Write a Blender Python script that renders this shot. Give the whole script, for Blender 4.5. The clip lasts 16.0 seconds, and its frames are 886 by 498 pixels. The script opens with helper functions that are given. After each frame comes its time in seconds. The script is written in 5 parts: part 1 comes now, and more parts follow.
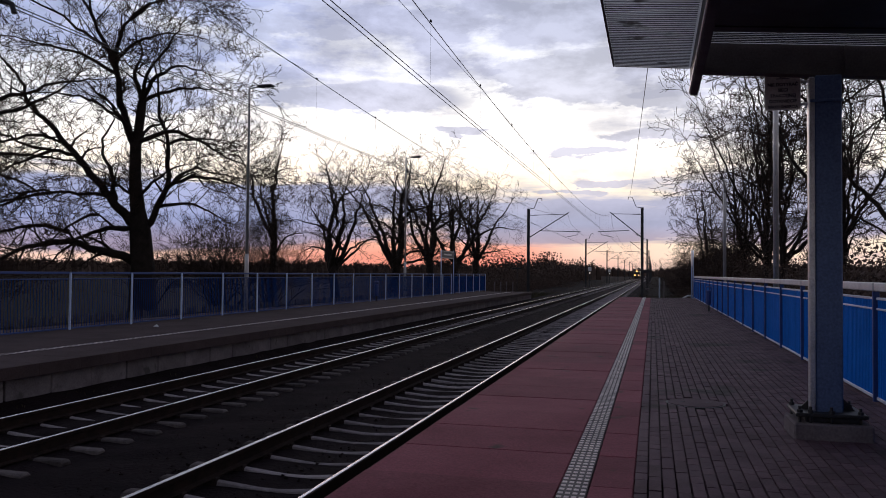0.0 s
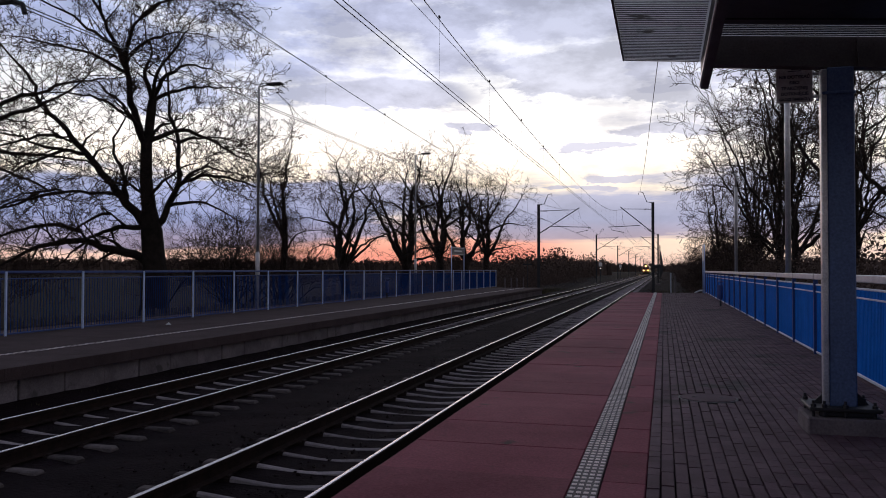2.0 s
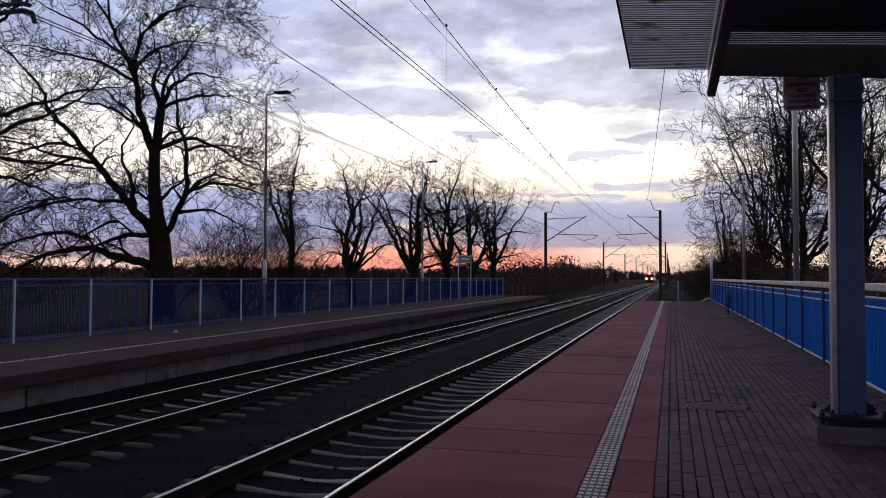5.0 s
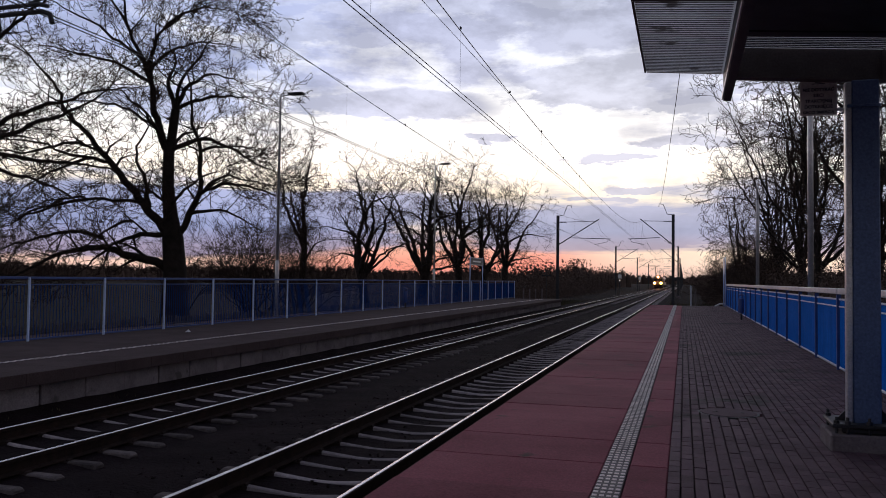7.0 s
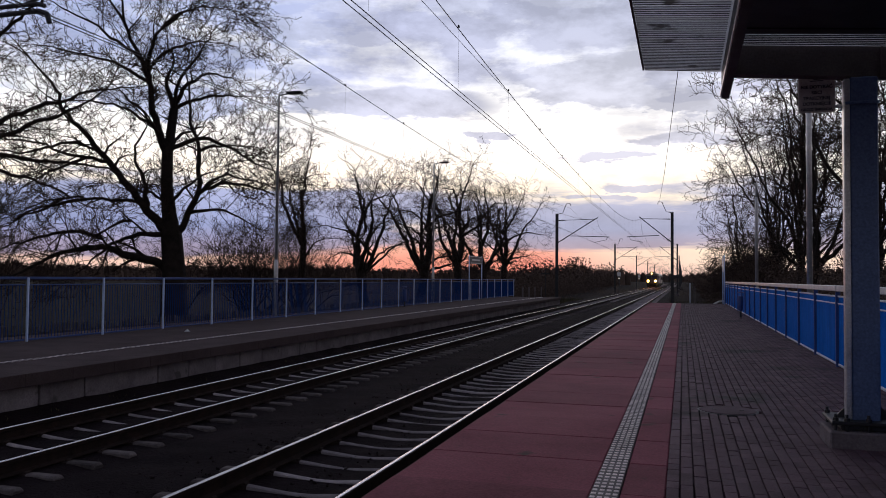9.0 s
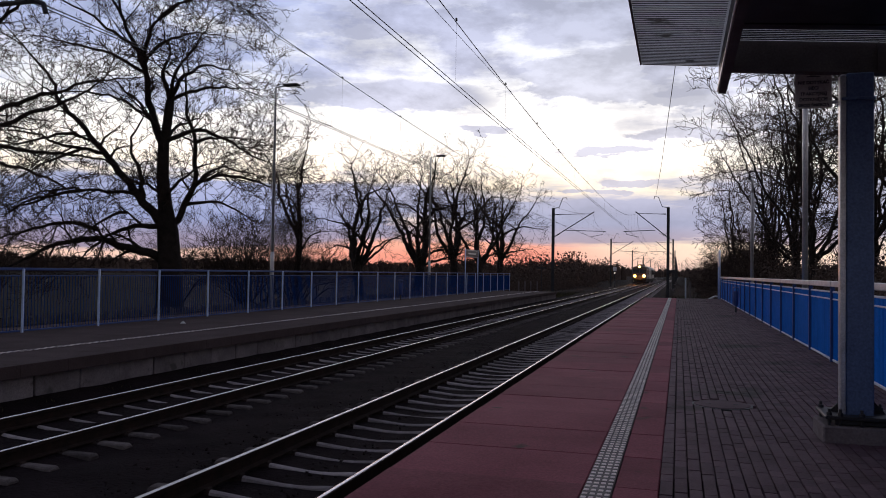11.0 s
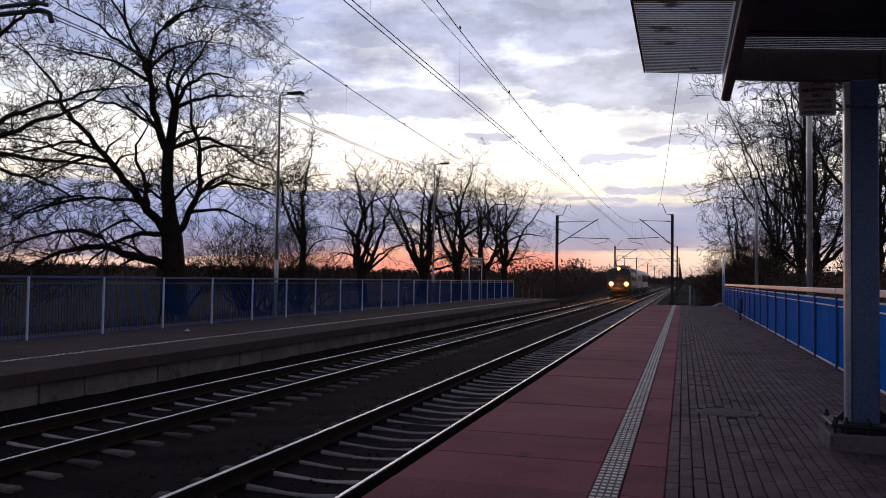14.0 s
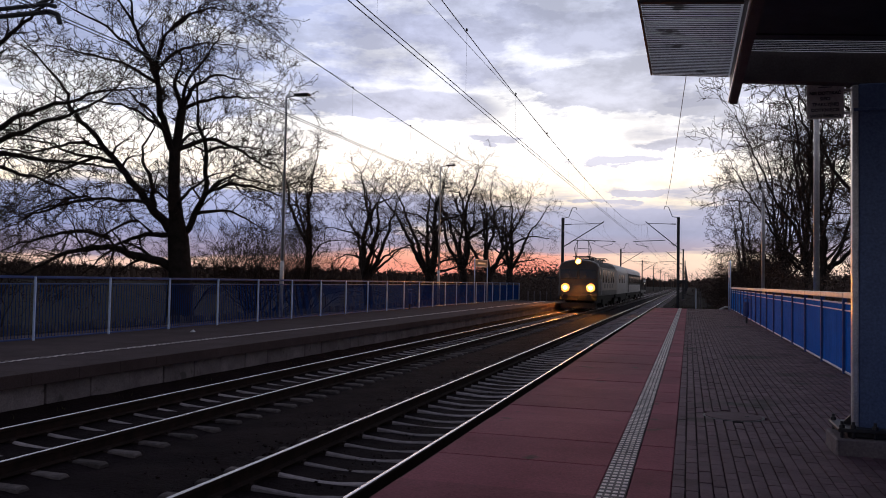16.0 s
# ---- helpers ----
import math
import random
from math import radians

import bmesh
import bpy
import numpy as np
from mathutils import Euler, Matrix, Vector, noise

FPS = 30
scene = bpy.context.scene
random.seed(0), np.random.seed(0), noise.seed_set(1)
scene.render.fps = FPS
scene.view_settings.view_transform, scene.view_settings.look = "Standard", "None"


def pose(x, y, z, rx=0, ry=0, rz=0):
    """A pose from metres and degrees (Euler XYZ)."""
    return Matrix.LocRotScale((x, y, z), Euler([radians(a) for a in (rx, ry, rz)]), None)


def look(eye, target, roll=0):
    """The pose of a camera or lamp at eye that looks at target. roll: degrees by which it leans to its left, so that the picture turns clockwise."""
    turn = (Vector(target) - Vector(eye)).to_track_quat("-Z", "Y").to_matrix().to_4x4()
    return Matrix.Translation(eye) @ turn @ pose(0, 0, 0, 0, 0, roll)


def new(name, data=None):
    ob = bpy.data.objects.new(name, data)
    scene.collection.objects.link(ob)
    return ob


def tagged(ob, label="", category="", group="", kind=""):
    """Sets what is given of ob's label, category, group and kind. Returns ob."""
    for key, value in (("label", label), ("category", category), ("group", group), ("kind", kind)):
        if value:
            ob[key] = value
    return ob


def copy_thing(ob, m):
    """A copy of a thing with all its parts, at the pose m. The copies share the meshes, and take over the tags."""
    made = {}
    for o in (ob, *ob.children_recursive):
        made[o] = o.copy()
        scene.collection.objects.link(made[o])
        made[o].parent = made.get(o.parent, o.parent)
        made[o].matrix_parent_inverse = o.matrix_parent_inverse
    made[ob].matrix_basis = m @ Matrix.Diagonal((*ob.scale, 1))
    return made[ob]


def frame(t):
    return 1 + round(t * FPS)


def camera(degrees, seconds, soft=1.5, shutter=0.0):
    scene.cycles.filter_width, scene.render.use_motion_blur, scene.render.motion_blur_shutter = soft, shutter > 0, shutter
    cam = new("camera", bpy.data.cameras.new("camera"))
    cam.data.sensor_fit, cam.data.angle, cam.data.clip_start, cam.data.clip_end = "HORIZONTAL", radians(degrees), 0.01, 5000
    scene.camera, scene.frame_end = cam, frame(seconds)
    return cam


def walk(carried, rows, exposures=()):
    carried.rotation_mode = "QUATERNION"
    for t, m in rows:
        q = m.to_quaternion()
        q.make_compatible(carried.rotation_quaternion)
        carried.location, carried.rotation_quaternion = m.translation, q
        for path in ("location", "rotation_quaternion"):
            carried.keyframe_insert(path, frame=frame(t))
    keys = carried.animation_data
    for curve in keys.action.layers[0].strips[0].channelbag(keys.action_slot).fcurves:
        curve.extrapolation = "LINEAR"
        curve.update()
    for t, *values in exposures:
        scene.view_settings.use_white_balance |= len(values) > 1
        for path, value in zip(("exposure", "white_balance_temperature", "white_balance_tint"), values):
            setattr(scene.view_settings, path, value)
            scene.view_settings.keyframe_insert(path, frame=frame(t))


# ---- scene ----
cam = camera(57.35, 16.0, soft=0.95)


def eye(x, y, z, left, up, lean):
    """A hand-held view: degrees turned left of the track, tilted up, and leaning."""
    turn = Matrix.Rotation(radians(left), 4, "Z") @ Matrix.Rotation(radians(90 + up), 4, "X") @ Matrix.Rotation(radians(lean), 4, "Z")
    return Matrix.Translation((x, y, z)) @ turn


PATH = [
    (0.0, eye(3.840, -0.007, 2.050, 14.530, 1.681, 0.525)),
    (0.5, eye(3.838, -0.003, 2.052, 14.718, 1.802, 0.525)),
    (1.0, eye(3.843, 0.010, 2.049, 14.829, 1.580, 0.194)),
    (1.5, eye(3.841, 0.005, 2.048, 15.075, 1.377, 0.077)),
    (2.0, eye(3.837, -0.001, 2.046, 15.251, 1.431, 0.133)),
    (2.5, eye(3.835, -0.001, 2.048, 15.341, 1.549, 0.055)),
    (3.0, eye(3.838, 0.004, 2.048, 15.440, 1.677, 0.157)),
    (3.5, eye(3.839, 0.005, 2.049, 15.511, 1.804, 0.219)),
    (4.0, eye(3.840, 0.000, 2.041, 15.506, 1.843, 0.177)),
    (6.5, eye(3.835, 0.002, 2.048, 16.422, 2.177, 0.582)),
    (7.0, eye(3.829, 0.003, 2.049, 16.576, 2.142, 0.744)),
    (7.5, eye(3.825, 0.001, 2.050, 16.638, 2.138, 0.594)),
    (8.0, eye(3.829, 0.004, 2.048, 16.743, 2.047, 0.446)),
    (8.5, eye(3.834, 0.013, 2.052, 16.676, 2.061, 0.401)),
    (9.0, eye(3.833, 0.011, 2.050, 16.517, 2.041, 0.530)),
    (11.5, eye(3.833, 0.002, 2.045, 16.275, 1.546, 0.899)),
    (12.0, eye(3.833, 0.010, 2.049, 16.421, 1.648, 0.832)),
    (12.5, eye(3.829, 0.008, 2.048, 16.512, 1.752, 0.695)),
    (13.0, eye(3.831, 0.004, 2.051, 16.424, 1.849, 0.658)),
    (13.5, eye(3.829, 0.003, 2.047, 16.335, 1.942, 0.734)),
    (14.0, eye(3.830, -0.002, 2.048, 16.517, 2.113, 0.814)),
    (14.5, eye(3.829, -0.001, 2.057, 16.692, 2.253, 0.778)),
    (15.0, eye(3.828, -0.008, 2.050, 16.737, 2.268, 0.825)),
    (15.5, eye(3.829, 0.004, 2.051, 16.782, 2.252, 0.930)),
    (16.0, eye(3.825, -0.000, 2.051, 16.910, 2.242, 1.066)),
]
walk(cam, PATH, exposures=[(0.0, 0.14), (16.0, 0.14)])
import itertools


# ---- sky and light ----
AFTERGLOW = (-0.30, 0.954)          # compass direction of the set sun, left of the track


def make_world():
    w = bpy.data.worlds.new("dusk_sky")
    scene.world = w
    w.use_nodes = True
    nt = w.node_tree
    nt.nodes.clear()
    N, L = nt.nodes.new, nt.links.new

    def math_node(op, a, b=None, c=None, clamp=False):
        n = N("ShaderNodeMath")
        n.operation, n.use_clamp = op, clamp
        for i, v in enumerate((a, b, c)):
            if v is None:
                continue
            if isinstance(v, (int, float)):
                n.inputs[i].default_value = v
            else:
                L(v, n.inputs[i])
        return n.outputs[0]

    def ramp(fac, stops, smooth=False):
        n = N("ShaderNodeValToRGB")
        n.color_ramp.interpolation = "EASE" if smooth else "LINEAR"
        e = n.color_ramp.elements
        while len(e) < len(stops):
            e.new(0.5)
        for s, (p, c) in zip(e, stops):
            s.position = p
            s.color = (*c, 1) if isinstance(c, tuple) else (c, c, c, 1)
        L(fac, n.inputs[0])
        return n.outputs[0]

    def mix(fac, a, b, kind="MIX"):
        n = N("ShaderNodeMix")
        n.data_type, n.blend_type = "RGBA", kind
        for i, v in ((0, fac), (6, a), (7, b)):
            if isinstance(v, (int, float)):
                n.inputs[i].default_value = v
            elif isinstance(v, tuple):
                n.inputs[i].default_value = (*v, 1)
            else:
                L(v, n.inputs[i])
        return n.outputs[2]

    co = N("ShaderNodeTexCoord")
    sep = N("ShaderNodeSeparateXYZ")
    L(co.outputs["Generated"], sep.inputs[0])
    x, y, z = sep.outputs
    up = math_node("MAXIMUM", z, 0.0)
    # how far towards the afterglow: 1 facing it, 0 behind
    facing = math_node("ADD", math_node("MULTIPLY", x, AFTERGLOW[0]), math_node("MULTIPLY", y, AFTERGLOW[1]))
    glow = math_node("MULTIPLY_ADD", facing, 0.5, 0.5, clamp=True)
    side = math_node("ARCTAN2", x, y)                       # compass angle, 0 along the track, radians, left is negative

    def clouds(sx, sy, sz, scale, detail, rough, shift, distort=0.0):
        m = N("ShaderNodeMapping")
        m.inputs["Scale"].default_value, m.inputs["Location"].default_value = (sx, sy, sz), shift
        L(co.outputs["Generated"], m.inputs[0])
        n = N("ShaderNodeTexNoise")
        n.inputs["Scale"].default_value, n.inputs["Detail"].default_value, n.inputs["Roughness"].default_value = scale, detail, rough
        n.inputs["Distortion"].default_value = distort
        L(m.outputs[0], n.inputs[0])
        return n.outputs[0]

    # clear sky behind the clouds
    clear = ramp(up, [(0.0, (0.64, 0.44, 0.40)), (0.020, (0.92, 0.68, 0.55)), (0.040, (1.0, 0.81, 0.64)), (0.06, (0.96, 0.81, 0.68)), (0.10, (1.10, 0.95, 0.75)),
                      (0.16, (1.25, 1.18, 1.14)), (0.24, (1.2, 1.2, 1.24)), (0.36, (0.80, 0.86, 1.02)), (1.0, (0.20, 0.25, 0.38))])
    # redder straight over the set sun
    ember = ramp(math_node("MULTIPLY_ADD", side, 0.8, 0.5, clamp=True), [(0.0, 0.15), (0.22, 0.9), (0.36, 1.0), (0.45, 0.18), (0.52, 0.0)], True)
    base = ramp(up, [(0.0, 1.0), (0.022, 0.9), (0.045, 0.55), (0.065, 0.0), (1.0, 0.0)])
    clear = mix(math_node("MULTIPLY", ember, base), clear, (0.80, 0.25, 0.21))
    ahead = ramp(math_node("MULTIPLY_ADD", side, 0.8, 0.5, clamp=True), [(0.0, 0.1), (0.18, 0.55), (0.34, 1.0), (0.6, 1.0), (0.9, 0.0)], True)
    cool = mix(math_node("MULTIPLY", ahead, 0.85), ramp(up, [(0.0, (0.76, 0.77, 0.82)), (0.085, (0.80, 0.78, 0.80)), (0.115, (1.0, 0.88, 0.70)), (0.15, (0.95, 0.90, 0.84)), (0.20, (0.76, 0.77, 0.82))]), clear)
    low = ramp(up, [(0.0, 1.0), (0.12, 1.0), (0.24, 0.0), (1.0, 0.0)], True)
    clear = mix(low, cool, clear)
    sky = N("ShaderNodeTexSky")
    sky.sky_type, sky.sun_disc = "NISHITA", False
    sky.sun_elevation, sky.sun_rotation = radians(1.5), radians(-17.5)
    clear = mix(0.004, clear, sky.outputs[0], "ADD")
    # cloud cover: a grey-blue bank low down, thin streaks over it, broken cloud higher up
    big = clouds(1.0, 1.0, 2.7, 4.6, 9, 0.6, (1.3, 0.2, 0.45), 0.15)
    streak = clouds(1.0, 1.0, 9.0, 4.2, 6, 0.55, (0.4, 1.7, 0.9), 0.2)
    cover = ramp(up, [(0.0, 0.30), (0.03, 0.36), (0.055, 0.62), (0.085, 0.66), (0.11, 0.48), (0.13, 0.38), (0.17, 0.37), (0.2, 0.41), (0.24, 0.53), (0.34, 0.55), (1.0, 0.6)])
    # the bank hangs lower to the left, and broken cloud is thicker to the right
    west = ramp(math_node("MULTIPLY_ADD", side, 0.8, 0.5, clamp=True), [(0.0, 0.24), (0.12, 0.20), (0.24, 0.0), (1.0, 0.0)])
    deck = ramp(up, [(0.0, 0.0), (0.016, 0.0), (0.026, 1.0), (0.085, 1.0), (0.105, 0.0), (1.0, 0.0)])
    east = ramp(math_node("MULTIPLY_ADD", side, 0.8, 0.5, clamp=True), [(0.0, 0.0), (0.38, 0.0), (0.48, 0.10), (1.0, 0.10)])
    high = ramp(up, [(0.0, 0.0), (0.13, 0.0), (0.19, 1.0), (1.0, 1.0)])
    cover = math_node("ADD", cover, math_node("ADD", math_node("MULTIPLY", west, deck), math_node("MULTIPLY", east, high)))
    form = math_node("ADD", math_node("MULTIPLY", streak, math_node("SUBTRACT", 1.0, math_node("MULTIPLY", up, 3.0, clamp=True))),
                     math_node("MULTIPLY", big, math_node("MULTIPLY", up, 3.0, clamp=True)))
    mask = math_node("MULTIPLY_ADD", math_node("SUBTRACT", math_node("ADD", form, cover), 1.0), 8.0, 0.5, clamp=True)
    # single clouds and thin streaks: compass angle, height, half length, half depth
    drift = math_node("SUBTRACT", clouds(1.0, 1.0, 4.0, 7.0, 7, 0.6, (2.1, 0.3, 0.7)), 0.5)
    fray = math_node("SUBTRACT", clouds(1.0, 1.0, 3.0, 22.0, 6, 0.65, (0.1, 2.3, 1.7)), 0.5)
    for a, e, wa, we in ((-0.085, 0.236, 0.135, 0.038), (-0.354, 0.208, 0.135, 0.022), (-0.235, 0.175, 0.036, 0.006), (-0.081, 0.148, 0.058, 0.0065), (-0.052, 0.111, 0.060, 0.0055),
                         (-0.085, 0.0985, 0.045, 0.004), (0.012, 0.205, 0.055, 0.016), (0.012, 0.166, 0.060, 0.011), (-0.46, 0.30, 0.20, 0.030), (-0.62, 0.20, 0.10, 0.020), (-0.20, 0.33, 0.15, 0.024)):
        da = math_node("DIVIDE", math_node("SUBTRACT", math_node("MULTIPLY_ADD", fray, 0.10, side), a), wa)
        de = math_node("DIVIDE", math_node("SUBTRACT", math_node("MULTIPLY_ADD", drift, 0.035, math_node("MULTIPLY_ADD", fray, 0.018, up)), e), we)
        far = math_node("ADD", math_node("MULTIPLY", da, da), math_node("MULTIPLY", de, de))
        body = math_node("MULTIPLY", math_node("SUBTRACT", math_node("MULTIPLY_ADD", fray, 1.6, 1.15), far), 2.0, clamp=True)
        mask = math_node("MAXIMUM", mask, math_node("MULTIPLY", body, 0.85))
    shade = ramp(up, [(0.0, (0.30, 0.20, 0.24)), (0.035, (0.46, 0.36, 0.42)), (0.06, (0.39, 0.40, 0.55)), (0.11, (0.52, 0.51, 0.63)),
                      (0.2, (0.56, 0.565, 0.68)), (0.34, (0.47, 0.50, 0.65)), (1.0, (0.14, 0.16, 0.24))])
    left = ramp(math_node("MULTIPLY_ADD", side, 0.8, 0.5, clamp=True), [(0.0, (0.80, 0.87, 1.03)), (0.08, (0.79, 0.86, 1.02)), (0.20, (0.95, 0.96, 1.03)), (0.40, (1.0, 1.0, 1.0)), (1.0, (1.0, 1.0, 1.0))])
    shade = mix(1.0, shade, left, "MULTIPLY")
    col = mix(mask, clear, shade)
    # billows and folds within the cloud
    folds = ramp(clouds(1.0, 1.0, 2.2, 10.0, 9, 0.62, (0.2, 0.9, 0.1), 0.1), [(0.0, 0.74), (0.40, 0.80), (0.60, 1.20), (1.0, 1.3)])
    col = mix(ramp(up, [(0.0, 0.1), (0.06, 0.35), (0.15, 0.9), (1.0, 1.0)]), col, mix(1.0, col, folds, "MULTIPLY"))
    # the sky darkens away from the afterglow
    dim = ramp(glow, [(0.0, 0.36), (0.5, 0.48), (0.80, 0.76), (0.93, 1.0), (1.0, 1.0)])
    col = mix(1.0, col, dim, "MULTIPLY")
    bg = N("ShaderNodeBackground")
    L(col, bg.inputs[0])
    bg.inputs[1].default_value = 1.0
    out = N("ShaderNodeOutputWorld")
    L(bg.outputs[0], out.inputs[0])


make_world()
sun = new("sun", bpy.data.lights.new("sun", "SUN"))
sun.data.energy, sun.data.angle, sun.data.color = 0.12, radians(25), (1.0, 0.62, 0.45)
sun.matrix_world = look((-30 * 0.30, 30 * 0.954, 2.2), (0, 0, 0))

# ---- materials ----
def material(name, base, second=None, rough=0.7, metal=0.0, scale=3.0, fine=60.0, bump=0.3, depth=0.01, spots=None, per_object=0.0, spec=0.5, island=0.0, stretch=(1, 1, 1)):
    """A weathered surface: base and second colour in patches, fine grain, relief, and shade from piece to piece."""
    m = bpy.data.materials.new(name)
    m.use_nodes = True
    nt = m.node_tree
    N, L = nt.nodes.new, nt.links.new
    b = nt.nodes["Principled BSDF"]
    second = second or tuple(c * 0.7 for c in base)
    co = N("ShaderNodeNewGeometry")
    mp = N("ShaderNodeMapping")
    mp.inputs["Scale"].default_value = stretch
    L(co.outputs["Position"], mp.inputs[0])
    n1, n2 = N("ShaderNodeTexNoise"), N("ShaderNodeTexNoise")
    for n, s, d in ((n1, scale, 5), (n2, fine, 3)):
        n.inputs["Scale"].default_value, n.inputs["Detail"].default_value, n.inputs["Roughness"].default_value = s, d, 0.62
        L(mp.outputs[0], n.inputs[0])
    r = N("ShaderNodeValToRGB")
    r.color_ramp.elements[0].position, r.color_ramp.elements[1].position = 0.36, 0.66
    r.color_ramp.elements[0].color, r.color_ramp.elements[1].color = (*base, 1), (*second, 1)
    L(n1.outputs[0], r.inputs[0])
    g = N("ShaderNodeMix")
    g.data_type, g.blend_type = "RGBA", "OVERLAY"
    g.inputs[0].default_value = 0.55
    L(r.outputs[0], g.inputs[6])
    L(n2.outputs[0], g.inputs[7])
    col = g.outputs[2]
    if per_object or island:
        if per_object:
            info = N("ShaderNodeObjectInfo").outputs["Random"]
        else:
            info = co.outputs["Random Per Island"]
        f = N("ShaderNodeMapRange")
        k = per_object or island
        f.inputs[3].default_value, f.inputs[4].default_value = 1 - k, 1 + k
        L(info, f.inputs[0])
        v = N("ShaderNodeHueSaturation")
        L(f.outputs[0], v.inputs["Value"])
        L(col, v.inputs["Color"])
        col = v.outputs[0]
    if spots:
        n3 = N("ShaderNodeTexNoise")
        n3.inputs["Scale"].default_value, n3.inputs["Detail"].default_value = spots[1], 6
        L(co.outputs["Position"], n3.inputs[0])
        q = N("ShaderNodeValToRGB")
        q.color_ramp.elements[0].position, q.color_ramp.elements[1].position = spots[2], spots[2] + 0.06
        L(n3.outputs[0], q.inputs[0])
        s = N("ShaderNodeMix")
        s.data_type = "RGBA"
        L(q.outputs[0], s.inputs[0])
        L(col, s.inputs[6])
        s.inputs[7].default_value = (*spots[0], 1)
        col = s.outputs[2]
    L(col, b.inputs["Base Color"])
    rr = N("ShaderNodeMapRange")
    rr.inputs[3].default_value, rr.inputs[4].default_value = max(0.04, rough - 0.12), min(1.0, rough + 0.12)
    L(n1.outputs[0], rr.inputs[0])
    L(rr.outputs[0], b.inputs["Roughness"])
    b.inputs["Metallic"].default_value = metal
    b.inputs["Specular IOR Level"].default_value = spec
    if bump:
        u = N("ShaderNodeBump")
        u.inputs["Strength"].default_value, u.inputs["Distance"].default_value = bump, depth
        L(n2.outputs[0], u.inputs["Height"])
        L(u.outputs[0], b.inputs["Normal"])
    return m


def translucent(name, base, second):
    """Weathered ribbed sheet; light let through stands in for horizon light reflected by the metal."""
    m = material(name, base, second, 0.4, 0.0, scale=1.5, fine=30, bump=0.1, spots=((0.16, 0.14, 0.13), 2.5, 0.62))
    nt = m.node_tree
    b = nt.nodes["Principled BSDF"]
    tr, mx = nt.nodes.new("ShaderNodeBsdfTranslucent"), nt.nodes.new("ShaderNodeMixShader")
    nt.links.new(b.inputs["Base Color"].links[0].from_socket, tr.inputs[0])
    mx.inputs[0].default_value = 0.85
    nt.links.new(b.outputs[0], mx.inputs[1])
    nt.links.new(tr.outputs[0], mx.inputs[2])
    nt.links.new(mx.outputs[0], nt.nodes["Material Output"].inputs[0])
    return m


def glowing(name, color, strength):
    m = bpy.data.materials.new(name)
    m.use_nodes = True
    b = m.node_tree.nodes["Principled BSDF"]
    b.inputs["Base Color"].default_value = (0.8, 0.8, 0.8, 1)
    b.inputs["Emission Color"].default_value, b.inputs["Emission Strength"].default_value = (*color, 1), strength
    return m


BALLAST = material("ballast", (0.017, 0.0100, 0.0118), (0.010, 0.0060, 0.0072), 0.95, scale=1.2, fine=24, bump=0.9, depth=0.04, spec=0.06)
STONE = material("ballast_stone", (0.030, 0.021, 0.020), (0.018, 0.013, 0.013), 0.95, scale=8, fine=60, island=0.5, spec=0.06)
EARTH = material("grass_and_earth", (0.020, 0.017, 0.015), (0.026, 0.020, 0.017), 0.95, scale=0.35, fine=9, bump=1.0, depth=0.08, spec=0.03)
SLEEPER = material("sleeper_concrete", (0.42, 0.36, 0.36), (0.28, 0.24, 0.24), 0.9, spec=0.1, scale=5, fine=90, per_object=0.25)
DUSTY = material("dusty_sleeper_end", (0.14, 0.115, 0.11), (0.085, 0.07, 0.068), 0.9, spec=0.1, scale=9, fine=70, per_object=0.35)
STAINED = material("rust_stained_concrete", (0.050, 0.034, 0.030), (0.034, 0.024, 0.021), 0.9, spec=0.1, scale=5, fine=60, per_object=0.2)
RAIL = material("rail_steel", (0.68, 0.66, 0.66), (0.56, 0.54, 0.54), 0.27, 1.0, scale=2, fine=50, bump=0.05, stretch=(1, 0.05, 1))
RUST = material("rusty_rail_side", (0.036, 0.021, 0.017), (0.022, 0.015, 0.013), 0.9, scale=6, fine=80, spec=0.1)
RED = material("red_slab", (0.262, 0.060, 0.089), (0.204, 0.045, 0.067), 0.70, scale=0.9, fine=45, per_object=0.16, spec=0.07, spots=((0.10, 0.05, 0.05), 2.2, 0.66))
STUD = material("worn_stud", (0.86, 0.75, 0.69), (0.62, 0.53, 0.49), 0.6, scale=5, fine=70, per_object=0.1, bump=0.1)
TACTILE = material("tactile_slab", (0.11, 0.080, 0.076), (0.075, 0.055, 0.052), 0.7, scale=5, fine=70, per_object=0.12, spots=((0.20, 0.17, 0.16), 6, 0.60))
PAVER = material("paver", (0.126, 0.074, 0.089), (0.090, 0.052, 0.063), 0.72, scale=2.0, fine=60, island=0.22, spots=((0.045, 0.034, 0.034), 0.7, 0.60), spec=0.13)
PAVER_ONE = material("paver_piece", (0.126, 0.074, 0.089), (0.090, 0.052, 0.063), 0.72, scale=2.0, fine=60, per_object=0.22, spots=((0.045, 0.034, 0.034), 0.7, 0.60), spec=0.13)
JOINT = material("joint_sand", (0.045, 0.034, 0.034), (0.03, 0.023, 0.023), 0.95, scale=4, fine=70)
CONCRETE = material("platform_concrete", (0.22, 0.185, 0.19), (0.14, 0.115, 0.12), 0.9, spec=0.15, scale=2.0, fine=40, per_object=0.15, spots=((0.10, 0.09, 0.085), 3, 0.63))
ASPHALT = material("worn_paving", (0.085, 0.060, 0.060), (0.062, 0.044, 0.044), 0.9, spec=0.06, scale=1.2, fine=40)
BLUE = material("blue_paint", (0.004, 0.135, 0.54), (0.004, 0.115, 0.47), 0.7, spec=0.01, scale=3, fine=50, bump=0.08, per_object=0.08)
